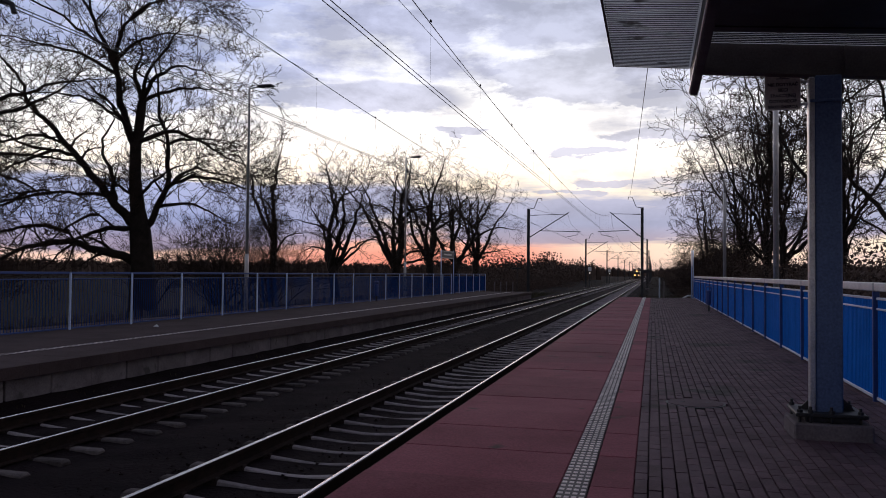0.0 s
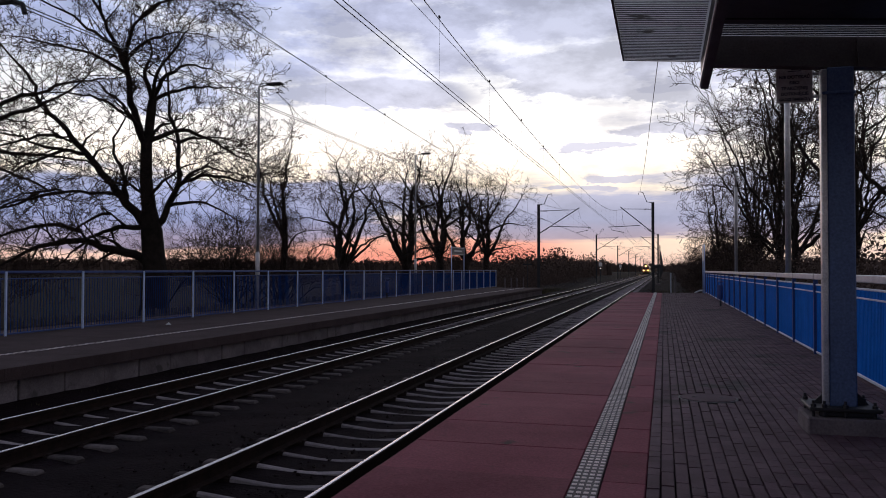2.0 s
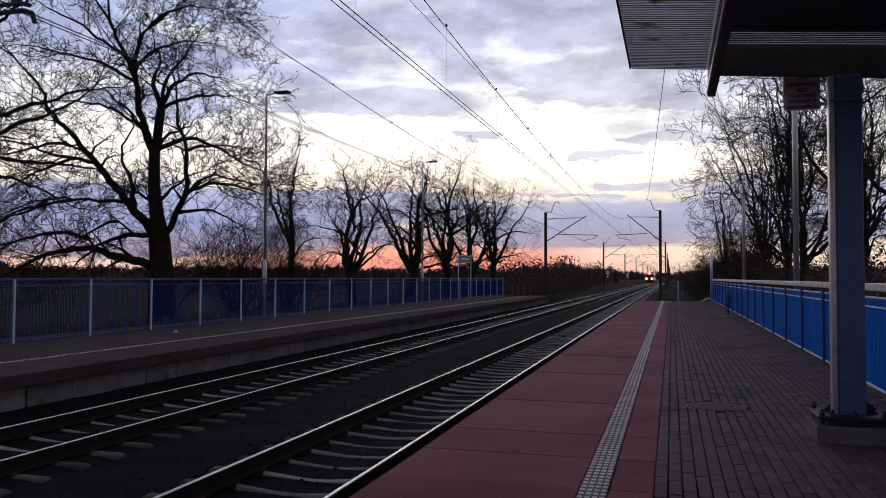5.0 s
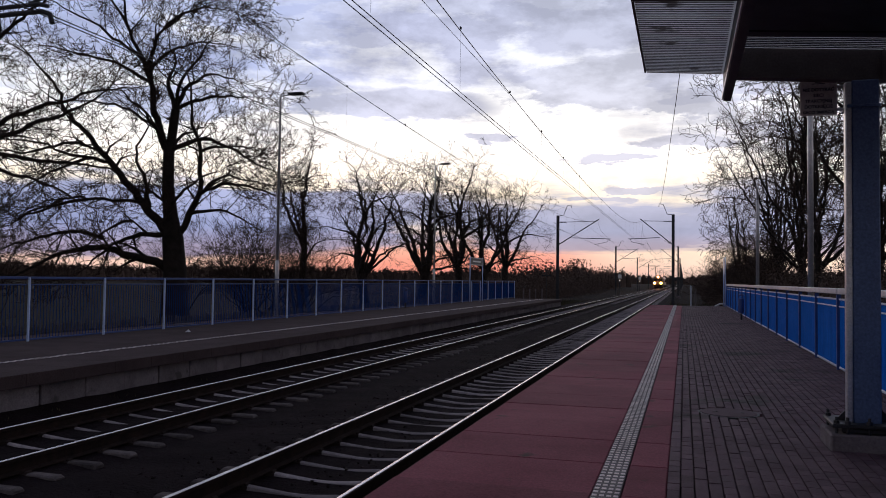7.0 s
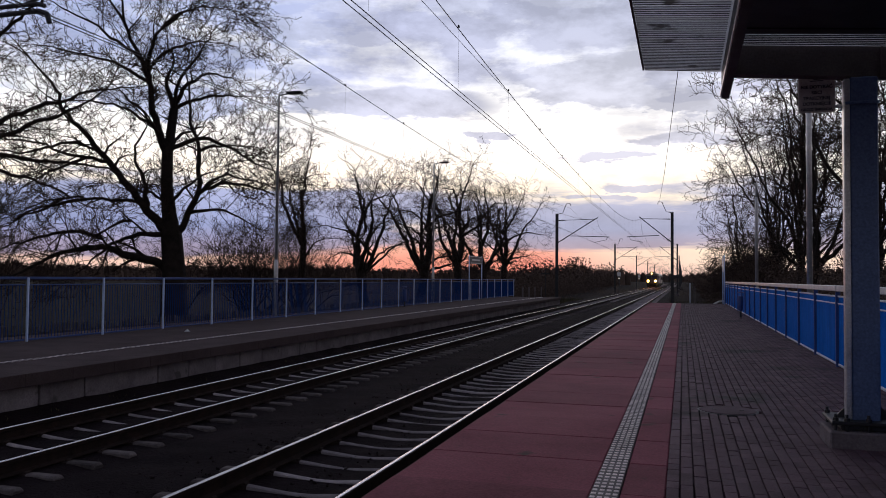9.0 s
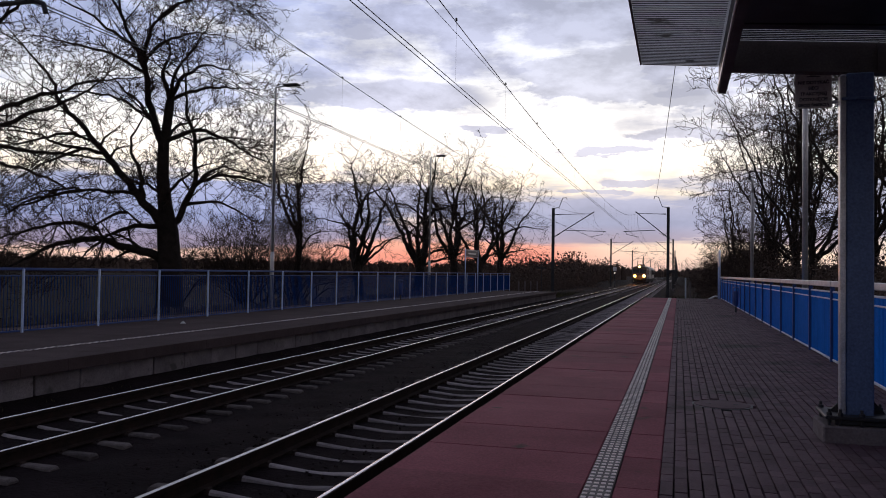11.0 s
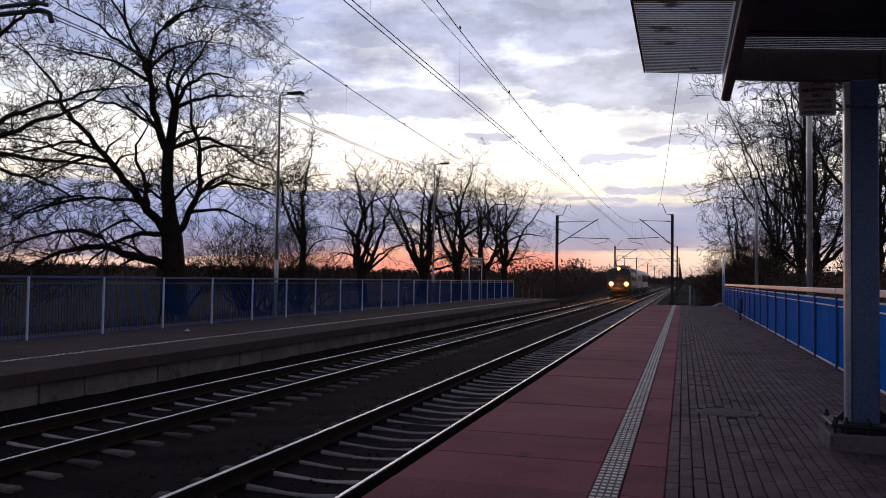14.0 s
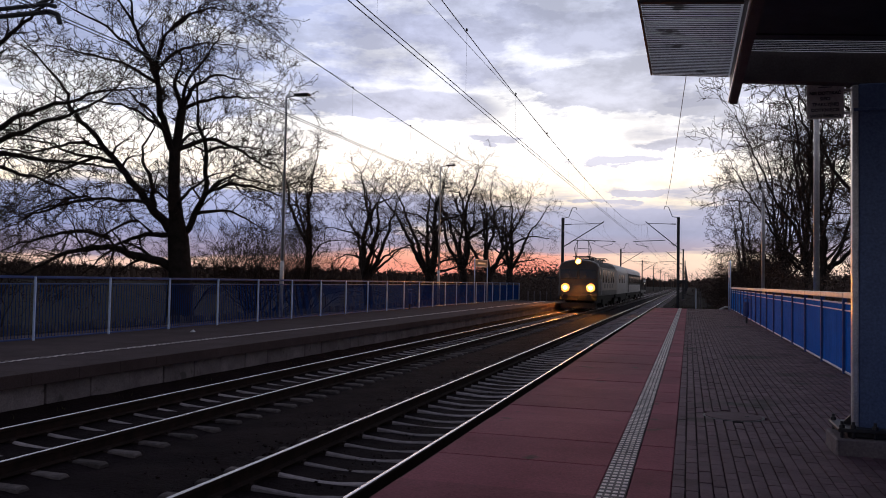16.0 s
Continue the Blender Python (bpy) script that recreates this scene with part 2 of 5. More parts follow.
BLUE_DARK = material("dark_blue_paint", (0.02, 0.06, 0.24), (0.016, 0.045, 0.18), 0.5, scale=3, fine=50, bump=0.08)
BLUE_BARS = material("weathered_blue_paint", (0.010, 0.055, 0.24), (0.008, 0.045, 0.19), 0.7, spec=0.05, scale=3, fine=50, bump=0.08)
GALV = material("galvanised_steel", (0.58, 0.58, 0.61), (0.45, 0.45, 0.48), 0.34, 0.6, scale=4, fine=60, bump=0.05)
PALE = material("pale_blue_paint", (0.56, 0.68, 0.95), (0.48, 0.60, 0.86), 0.5, scale=4, fine=60, bump=0.08)
PALE_GREY = material("pale_grey_paint", (0.60, 0.63, 0.72), (0.50, 0.53, 0.62), 0.5, scale=4, fine=60, bump=0.08)
CAP_GREY = material("dull_galvanised_steel", (0.56, 0.57, 0.62), (0.46, 0.47, 0.52), 0.42, 0.15, scale=4, fine=60, bump=0.05)
COLUMN = material("column_paint", (0.115, 0.165, 0.30), (0.095, 0.135, 0.25), 0.5, spec=0.25, scale=2, fine=40, bump=0.06)
SHEET = translucent("ribbed_sheet", (0.88, 0.85, 0.82), (0.74, 0.71, 0.69))
DARKSTEEL = material("dark_steel", (0.035, 0.033, 0.036), (0.022, 0.021, 0.023), 0.5, 0.2, scale=3, fine=50, bump=0.1)
BROWNSTEEL = material("brown_painted_steel", (0.14, 0.115, 0.108), (0.10, 0.082, 0.078), 0.6, scale=3, fine=50, bump=0.1, spec=0.3)
MAST = material("mast_steel", (0.05, 0.05, 0.055), (0.03, 0.03, 0.034), 0.6, 0.2, scale=2, fine=40, bump=0.1)
WIRE = material("wire", (0.03, 0.026, 0.028), (0.02, 0.018, 0.02), 0.5, 0.3, bump=0)
BARK = material("bark", (0.038, 0.030, 0.026), (0.022, 0.018, 0.016), 0.95, scale=3, fine=30, bump=1.0, depth=0.03, spec=0.1)
TWIG = material("twig", (0.050, 0.034, 0.027), (0.035, 0.024, 0.020), 0.9, scale=3, fine=30, bump=0, spec=0.1)
LEAF = material("young_leaf", (0.10, 0.075, 0.025), (0.07, 0.055, 0.02), 0.8, scale=2, fine=12, bump=0, island=0.3, spec=0.2)
WOODS = material("woods", (0.12, 0.086, 0.072), (0.085, 0.062, 0.052), 0.95, scale=0.4, fine=6, bump=0, island=0.4, spec=0.05)
GRASS = material("grass_blades", (0.055, 0.056, 0.026), (0.070, 0.056, 0.032), 0.9, scale=2, fine=10, bump=0, island=0.5, spec=0.1)
WHITE = material("white_paint", (0.72, 0.72, 0.72), (0.60, 0.60, 0.60), 0.5, scale=4, fine=60, bump=0.06)
OLD_WOOD = material("weathered_wood", (0.10, 0.085, 0.075), (0.06, 0.052, 0.048), 0.9, scale=6, fine=60, per_object=0.3, spec=0.2)
SIGNFACE = material("grey_sign", (0.66, 0.60, 0.57), (0.55, 0.50, 0.48), 0.55, scale=4, fine=60, bump=0.05)
INK = material("dark_ink", (0.035, 0.035, 0.045), (0.03, 0.03, 0.035), 0.6, bump=0)
# one beige body in two tones: the front's shade is put into the darker colour
LOCO = material("loco_shaded_front_paint", (0.082, 0.062, 0.052), (0.060, 0.046, 0.040), 0.45, scale=2, fine=40, bump=0.05)
LOCO_SIDE = material("loco_lit_side_paint", (0.30, 0.25, 0.21), (0.23, 0.19, 0.16), 0.45, scale=2, fine=40, bump=0.05)
LOCO_DARK = material("loco_dark_paint", (0.06, 0.055, 0.06), (0.04, 0.038, 0.04), 0.5, scale=2, fine=40, bump=0.05)
GRIME = material("underframe_grime", (0.025, 0.022, 0.02), (0.016, 0.014, 0.013), 0.8, scale=4, fine=60)
COACH = material("coach_paint", (0.44, 0.42, 0.41), (0.36, 0.345, 0.34), 0.45, scale=2, fine=40, bump=0.05)
GLASS = material("dark_window_glass", (0.02, 0.022, 0.026), (0.016, 0.018, 0.02), 0.1, scale=2, fine=20, bump=0)
LAMP = glowing("headlamp_light", (1.0, 0.33, 0.05), 5200.0)
GLARE = glowing("lit_lamp_glass", (1.0, 0.44, 0.07), 9.0)
# amber emission on a disc imitates the soft halo around each headlamp
HALO = glowing("lamp_halo_glow", (1.0, 0.30, 0.03), 1.7)
RED_SIGNAL = glowing("white_signal_light", (1.0, 0.75, 0.55), 0.8)

# ---- building helpers ----
class Shape:
    """Vertices and faces gathered for one mesh."""

    def __init__(self):
        self.v, self.f = [], []

    def add(self, vs, fs):
        n = len(self.v)
        self.v.extend(vs)
        self.f.extend([tuple(i + n for i in f) for f in fs])
        return self

    def box(self, x0, y0, z0, x1, y1, z1, c=0.0, m=None):
        """A box with its edges chamfered by c."""
        if c <= 0:
            vs = [(x, y, z) for z in (z0, z1) for y in (y0, y1) for x in (x0, x1)]
            fs = [(0, 2, 3, 1), (4, 5, 7, 6), (0, 1, 5, 4), (2, 6, 7, 3), (0, 4, 6, 2), (1, 3, 7, 5)]
        else:
            vs, idx, fs = [], {}, []
            lo, hi = (x0, y0, z0), (x1, y1, z1)
            for k in itertools.product((0, 1), repeat=3):
                for a in range(3):
                    p = [(hi[i] - (0 if i == a else c)) if k[i] else (lo[i] + (0 if i == a else c)) for i in range(3)]
                    idx[k, a] = len(vs)
                    vs.append(tuple(p))
            for a in range(3):
                b, d = (a + 1) % 3, (a + 2) % 3
                for s in (0, 1):
                    q = []
                    for u, w in ((0, 0), (1, 0), (1, 1), (0, 1)):
                        k = [0, 0, 0]
                        k[a], k[b], k[d] = s, u, w
                        q.append(idx[tuple(k), a])
                    fs.append(tuple(q if s else q[::-1]))
            for a in range(3):
                b, d = (a + 1) % 3, (a + 2) % 3
                for u, w in itertools.product((0, 1), repeat=2):
                    k0, k1 = [0, 0, 0], [0, 0, 0]
                    k0[b] = k1[b] = u
                    k0[d] = k1[d] = w
                    k1[a] = 1
                    q = (idx[tuple(k0), b], idx[tuple(k1), b], idx[tuple(k1), d], idx[tuple(k0), d])
                    fs.append(q if (u == w) else q[::-1])
            for k in itertools.product((0, 1), repeat=3):
                q = (idx[k, 0], idx[k, 1], idx[k, 2])
                fs.append(q if sum(k) % 2 else q[::-1])
        if m is not None:
            vs = [tuple(m @ Vector(p)) for p in vs]
        return self.add(vs, fs)

    def tube(self, pts, radii, sides=8, caps=True):
        """A round bar along points."""
        pts = [Vector(p) for p in pts]
        if isinstance(radii, (int, float)):
            radii = [radii] * len(pts)
        vs, fs = [], []
        side = None
        for i, p in enumerate(pts):
            d = (pts[min(i + 1, len(pts) - 1)] - pts[max(i - 1, 0)]).normalized()
            if side is None:
                side = d.cross(Vector((0, 0, 1)) if abs(d.z) < 0.9 else Vector((1, 0, 0))).normalized()
            else:
                side = (side - d * side.dot(d)).normalized()
            other = d.cross(side)
            for k in range(sides):
                a = 2 * math.pi * k / sides
                vs.append(tuple(p + (side * math.cos(a) + other * math.sin(a)) * radii[i]))
        for i in range(len(pts) - 1):
            for k in range(sides):
                a, b = i * sides + k, i * sides + (k + 1) % sides
                fs.append((a, b, b + sides, a + sides))
        if caps:
            fs.append(tuple(range(sides))[::-1])
            fs.append(tuple(range(len(vs) - sides, len(vs))))
        return self.add(vs, fs)

    def extrude(self, profile, y0, y1, axis="y"):
        """A closed outline of (a, z) drawn out along y (or x)."""
        n = len(profile)
        put = (lambda a, z, t: (a, t, z)) if axis == "y" else (lambda a, z, t: (t, a, z))
        vs = [put(a, z, y0) for a, z in profile] + [put(a, z, y1) for a, z in profile]
        fs = [(i, (i + 1) % n, (i + 1) % n + n, i + n) for i in range(n)]
        fs += [tuple(range(n))[::-1], tuple(range(n, 2 * n))]
        return self.add(vs, fs)

    def mesh(self, name, mat, smooth=False):
        me = bpy.data.meshes.new(name)
        me.from_pydata(self.v, [], self.f)
        b = bmesh.new()
        b.from_mesh(me)
        if len(self.f) < 60000:
            bmesh.ops.recalc_face_normals(b, faces=b.faces)
        b.to_mesh(me)
        b.free()
        me.materials.append(mat)
        if smooth:
            me.polygons.foreach_set("use_smooth", [True] * len(me.polygons))
        return me


def part(name, shape, mat, parent=None, label="", smooth=False):
    """ONE mesh object, under a thing or a part."""
    ob = new(name, shape.mesh(name, mat, smooth) if isinstance(shape, Shape) else shape)
    if parent is not None:
        ob.parent = parent
    if label:
        ob["label"] = label
    return ob


def piece(name, mesh, parent, x, y, z, rz=0.0):
    ob = new(name, mesh)
    ob.parent = parent
    ob.location, ob.rotation_euler = (x, y, z), (0, 0, rz)
    return ob


def thing(name, label, category, m=None, group="", kind=""):
    ob = new(name)
    ob.empty_display_size = 0.2
    if m is not None:
        ob.matrix_basis = m
    return tagged(ob, label, category, group, kind)

# ---- ground, tracks and platforms ----
PZ = 0.54                    # platform top above the rail tops
TRACKS = (0.0, -4.05)
R_EDGE, L_EDGE = 1.715, -5.68
R_END, L_END = 55.6, 66.0
FENCE_R, FENCE_L = 6.3, -10.28
BED = -0.248                 # ballast crown below the rail tops


def ground_height(x, y):
    """Ballast shoulder, cess and field."""
    d = min(abs(x), abs(x - TRACKS[1]), 0 if TRACKS[1] < x < 0 else 99)
    h = BED - 0.02 if d < 1.9 else BED - 0.02 - min(0.5, (d - 1.9) * 0.45)
    far = max(0.0, abs(x + 2) - 12)
    if far > 0:
        h += 0.18 * noise.noise((x * 0.06, y * 0.06, 0)) * min(1, far / 10)
    return h


def make_ground():
    xs = [-2500, -900, -300, -150, -90, -60, -45, -35, -28, -24, -20, -17, -14, -12, -10, -8.5, -7.5, -6.7, -6.1, -5.4, -4.8, -4.05, -3.3, -2.6, -2, -1.4,
          -0.7, 0, 0.7, 1.4, 1.9, 2.4, 3, 4, 5.5, 7, 8.5, 10, 12, 14, 17, 20, 24, 28, 35, 45, 60, 90, 150, 300, 900, 2500]
    ys = [-1500, -300, -80, -30, -15] + [y * 2.0 for y in range(-4, 60)] + [125, 135, 150, 170, 200, 240, 300, 400, 600, 1000, 2000, 3500]
    s = Shape()
    vs = [(x, y, ground_height(x, y)) for y in ys for x in xs]
    n = len(xs)
    fs = [(j * n + i, j * n + i + 1, (j + 1) * n + i + 1, (j + 1) * n + i) for j in range(len(ys) - 1) for i in range(n - 1)]
    s.add(vs, fs)
    tagged(part("ground", s, EARTH), "dark rough grass and bare earth beside the railway", "ground", kind="structure")
    bed = Shape()
    rows = [-30 + 0.5 * i for i in range(360)] + [152, 160, 180, 220, 300, 500, 900, 1500]
    cols = [-6.6, -6.1, -5.9, -5.75, -5.55, -5.35, -5.15, -4.9, -4.7, -4.5, -4.25, -4.05, -3.85, -3.6, -3.4, -3.2, -3.05, -2.8, -2.3, -1.75, -1.3, -0.95, -0.65, -0.45, -0.2, 0, 0.2, 0.45, 0.65, 0.95, 1.3, 1.75, 2.2, 2.6]
    vs = []
    for y in rows:
        for x in cols:
            h = ground_height(x, y) + (0.032 if x > -2.2 else 0.054)
            if -5.95 < x < -5.15:
                h += (-5.15 - x) * 0.30
            if x < -2.2 and min(abs(x + 3.2975), abs(x + 4.8025)) < 0.3:
                h += 0.02
            off = abs(x)
            if off < 0.75:                       # stone heaped towards the rails
                h += 0.024 * min(1.0, max(0.0, off - 0.1) / 0.5)
            if -6.3 < x < 2.3:
                h += 0.03 * noise.noise((x * 1.7, y * 1.7, 3.0))
            vs.append((x, y, h))
    n = len(cols)
    bed.add(vs, [(j * n + i, j * n + i + 1, (j + 1) * n + i + 1, (j + 1) * n + i) for j in range(len(rows) - 1) for i in range(n - 1)])
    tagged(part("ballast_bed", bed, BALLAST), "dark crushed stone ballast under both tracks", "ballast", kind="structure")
    # loose stones lying on the bed
    rng = np.random.default_rng(4)
    st = Shape()
    base = [(1, 0, 0), (-1, 0, 0), (0, 1, 0), (0, -1, 0), (0, 0, 1), (0, 0, -1)]
    fs = [(0, 2, 4), (2, 1, 4), (1, 3, 4), (3, 0, 4), (2, 0, 5), (1, 2, 5), (3, 1, 5), (0, 3, 5)]
    for _ in range(6000):
        y = 3.5 + 40 * rng.random() ** 1.9
        x = rng.uniform(-6.0, 1.6)
        r = rng.uniform(0.014, 0.034)
        h = ground_height(x, y) + 0.035 + 0.03 * noise.noise((x * 1.7, y * 1.7, 3.0))
        e = Euler(rng.uniform(0, 6.3, 3)).to_matrix()
        k = rng.uniform(0.6, 1.2, 3) * (1, 1, 0.6)
        st.add([tuple(e @ Vector((a * k[0] * r, b * k[1] * r, c * k[2] * r)) + Vector((x, y, h))) for a, b, c in base], fs)
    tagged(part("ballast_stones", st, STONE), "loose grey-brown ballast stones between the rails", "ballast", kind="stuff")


def rail_profile(x):
    half = [(0.036, 0.0), (0.036, -0.035), (0.012, -0.05), (0.009, -0.14), (0.07, -0.158), (0.07, -0.17)]
    return [(x + a, z) for a, z in half] + [(x - a, z) for a, z in half[::-1]]


def make_tracks():
    for tx in TRACKS:
        for sx in (-0.7525, 0.7525):
            x = tx + sx
            s = Shape().extrude(rail_profile(x), -40, 1500)
            rail = tagged(part("rail", s, RUST), "rusty steel running rail with a bright worn head", "rail", "running rails")
            arch = [(-0.0355, -0.004), (-0.034, 0.0), (-0.029, 0.0035), (-0.018, 0.006), (-0.006, 0.007), (0.006, 0.007), (0.018, 0.006), (0.029, 0.0035), (0.034, 0.0), (0.0355, -0.004)]
            head, n = Shape(), len(arch)
            stops = (-40, 0, 40, 100, 250, 600, 1500)
            head.add([(x + (0.66 if tx == 0 else 0.46) * a, y, z + 0.004) for y in stops for a, z in arch], [(k * n + i, k * n + i + 1, k * n + n + i + 1, k * n + n + i) for k in range(len(stops) - 1) for i in range(n - 1)])
            part("running_surface", head, RAIL, rail, "bright worn steel head", True)
    # concrete sleeper: raised shoulders under the rails, waisted middle
    prof = [(-1.30, -0.19), (-1.27, -0.164), (-0.90, -0.162), (-0.62, -0.168), (-0.35, -0.194), (-0.15, -0.212), (0, -0.216), (0.15, -0.212), (0.35, -0.194), (0.62, -0.168), (0.90, -0.162), (1.27, -0.164), (1.30, -0.19)]
    one = Shape()
    vs, n = [], len(prof)
    for x, z in prof:
        w = 0.095 if abs(x) > 0.8 else 0.056
        vs += [(x, -w - 0.02, -0.36), (x, -w + 0.02, z - 0.015), (x, -w + 0.045, z), (x, w - 0.045, z), (x, w - 0.02, z - 0.015), (x, w + 0.02, -0.36)]
    fs = [(i * 6 + k, i * 6 + k + 1, i * 6 + k + 7, i * 6 + k + 6) for i in range(n - 1) for k in range(5)]
    fs += [(0, 1, 2, 3, 4, 5), tuple(range(6 * n - 6, 6 * n))[::-1]]
    one.add(vs, fs)
    for x in (-0.7525, 0.7525):
        for k in (-1, 1):
            one.box(x + k * 0.11 - 0.02, -0.045, -0.18, x + k * 0.11 + 0.02, 0.045, -0.145, 0.010)
    mesh = one.mesh("sleeper", SLEEPER)
    mesh.materials.append(STAINED)
    mesh.materials.append(DUSTY)
    for p in mesh.polygons:                  # brake dust and rust beside the rails
        if 0.56 < abs(p.center.x) < 0.94:
            p.material_index = 1
        elif abs(p.center.x) > 0.94:
            p.material_index = 2
    rng = random.Random(7)
    for tx, first in ((0.0, SLEEPER_PHASE[0]), (-4.05, SLEEPER_PHASE[1])):
        far = Shape()
        for i in range(-40, 620):
            y = first + 0.61 * i
            if y < 82:
                ob = new("sleeper", mesh)
                ob.location, ob.rotation_euler = (tx + rng.uniform(-0.012, 0.012), y, rng.uniform(-0.006, 0.006)), (0, 0, rng.uniform(-0.008, 0.008))
                tagged(ob, "grey concrete railway sleeper half sunk in dark ballast", "sleeper", "track sleepers")
            else:
                far.box(tx - 1.25, y - 0.11, -0.36, tx + 1.25, y + 0.11, -0.172)
        tagged(part("distant_sleepers", far, SLEEPER), "grey concrete sleepers running on into the distance", "sleeper", kind="stuff")


SLEEPER_PHASE = (2.914, 3.19)


def make_left_platform():
    body = Shape().box(-11.6, -25, -0.9, -5.96, L_END - 0.15, 0.338)
    ob = tagged(part("platform_far", body, CONCRETE), "low opposite platform with concrete edge and worn paving", "platform", kind="structure")
    part("paving", Shape().box(-11.6, -25, 0.3385, -6.482, L_END, PZ), ASPHALT, ob, "dark worn paving")
    wall = Shape().box(-0.07, 0.010, -0.75, 0.05, 0.990, 0.34, 0.012).mesh("wall_block", CONCRETE)
    slab = Shape().box(-0.40, 0.0015, -0.20, 0.40, 0.9985, 0.0, 0.005).mesh("edge_slab", ASPHALT)
    for i in range(-12, 66):
        piece("wall_block", wall, ob, -5.89, i + 0.45 + (0.02 if i % 3 else 0), 0.0)
    for i in range(-12, 66):
        piece("edge_slab", slab, ob, -6.08, i + 0.0, PZ + 0.002)
    strip = tactile_mesh(0.20, 1.0, 2, 6, ASPHALT)
    for i in range(-6, 66):
        piece("tactile_slab", strip, ob, -7.21, i, PZ + 0.003)


def tactile_mesh(w, l, nx, ny, base=None):
    """A slab with rows of raised studs; its origin is the middle of its near edge."""
    s = Shape().box(-w / 2, 0.004, -0.05, w / 2, l - 0.004, 0.004, 0.004)
    for i in range(nx):
        for j in range(ny):
            x, y = -w / 2 + (i + 0.5) * w / nx, (j + 0.5) * l / ny
            a, b = w / nx * 0.37, l / ny * 0.24
            c, e = a * 0.75, b * 0.8
            s.add([(x - a, y - b, 0.003), (x + a, y - b, 0.003), (x + a, y + b, 0.003), (x - a, y + b, 0.003),
                   (x - c, y - e, 0.0068), (x + c, y - e, 0.0068), (x + c, y + e, 0.0068), (x - c, y + e, 0.0068)],
                  [(4, 5, 6, 7), (0, 1, 5, 4), (1, 2, 6, 5), (2, 3, 7, 6), (3, 0, 4, 7)])
    me = s.mesh("tactile_slab", base or TACTILE)
    me.materials.append(STUD)
    for p in me.polygons:
        if p.center.z > 0.0045:
            p.material_index = 1
    return me


STRIP0, STRIP1, RED1 = 3.20, 3.40, 3.71


def make_right_platform():
    body = Shape().box(R_EDGE + 0.16, -25, -0.9, 7.0, R_END, PZ - 0.09)
    ob = tagged(part("platform_near", body, JOINT), "platform with red concrete edge slabs, tactile strip and grey pavers", "platform", kind="structure")
    part("edge_wall", Shape().box(R_EDGE + 0.1, -25, -0.9, R_EDGE + 0.158, R_END, PZ - 0.16), CONCRETE, ob, "grey concrete edge wall")
    big = Shape().box(R_EDGE, 0.003, -0.15, STRIP0 - 0.006, 0.997, 0.0, 0.006).mesh("red_slab", RED)
    small = Shape().box(STRIP1 + 0.006, 0.003, -0.10, RED1 - 0.001, 0.997, 0.0, 0.008).mesh("red_slab", RED)
    y0 = SLAB_PHASE
    for i in range(-14, 60):
        y = y0 + i * 1.0
        if y + 1.0 > R_END:
            break
        piece("red_slab", big, ob, 0, y, PZ + 0.003 * math.sin(i * 2.3))
        piece("red_slab", small, ob, 0, y, PZ + 0.0015 * math.sin(i * 1.7))
    strip = tactile_mesh(STRIP1 - STRIP0, 0.5, 4, 5)
    for i in range(-28, 110):
        y = 0.5 * i
        if y + 0.5 > R_END:
            break
        piece("tactile_slab", strip, ob, (STRIP0 + STRIP1) / 2, y, PZ)
    ramp = Shape()
    ramp.add([(R_EDGE + 0.2, R_END, PZ - 0.1), (6.4, R_END, PZ - 0.1), (6.4, R_END + 9, -0.55), (R_EDGE + 0.2, R_END + 9, -0.55),
              (R_EDGE + 0.2, R_END, -0.9), (6.4, R_END, -0.9), (6.4, R_END + 9, -0.9), (R_EDGE + 0.2, R_END + 9, -0.9)],
             [(0, 1, 2, 3), (0, 3, 7, 4), (1, 5, 6, 2), (3, 2, 6, 7)])
    tagged(part("end_ramp", ramp, EARTH), "dark earth slope at the end of the platform", "ramp", kind="structure")


SLAB_PHASE = 6.9


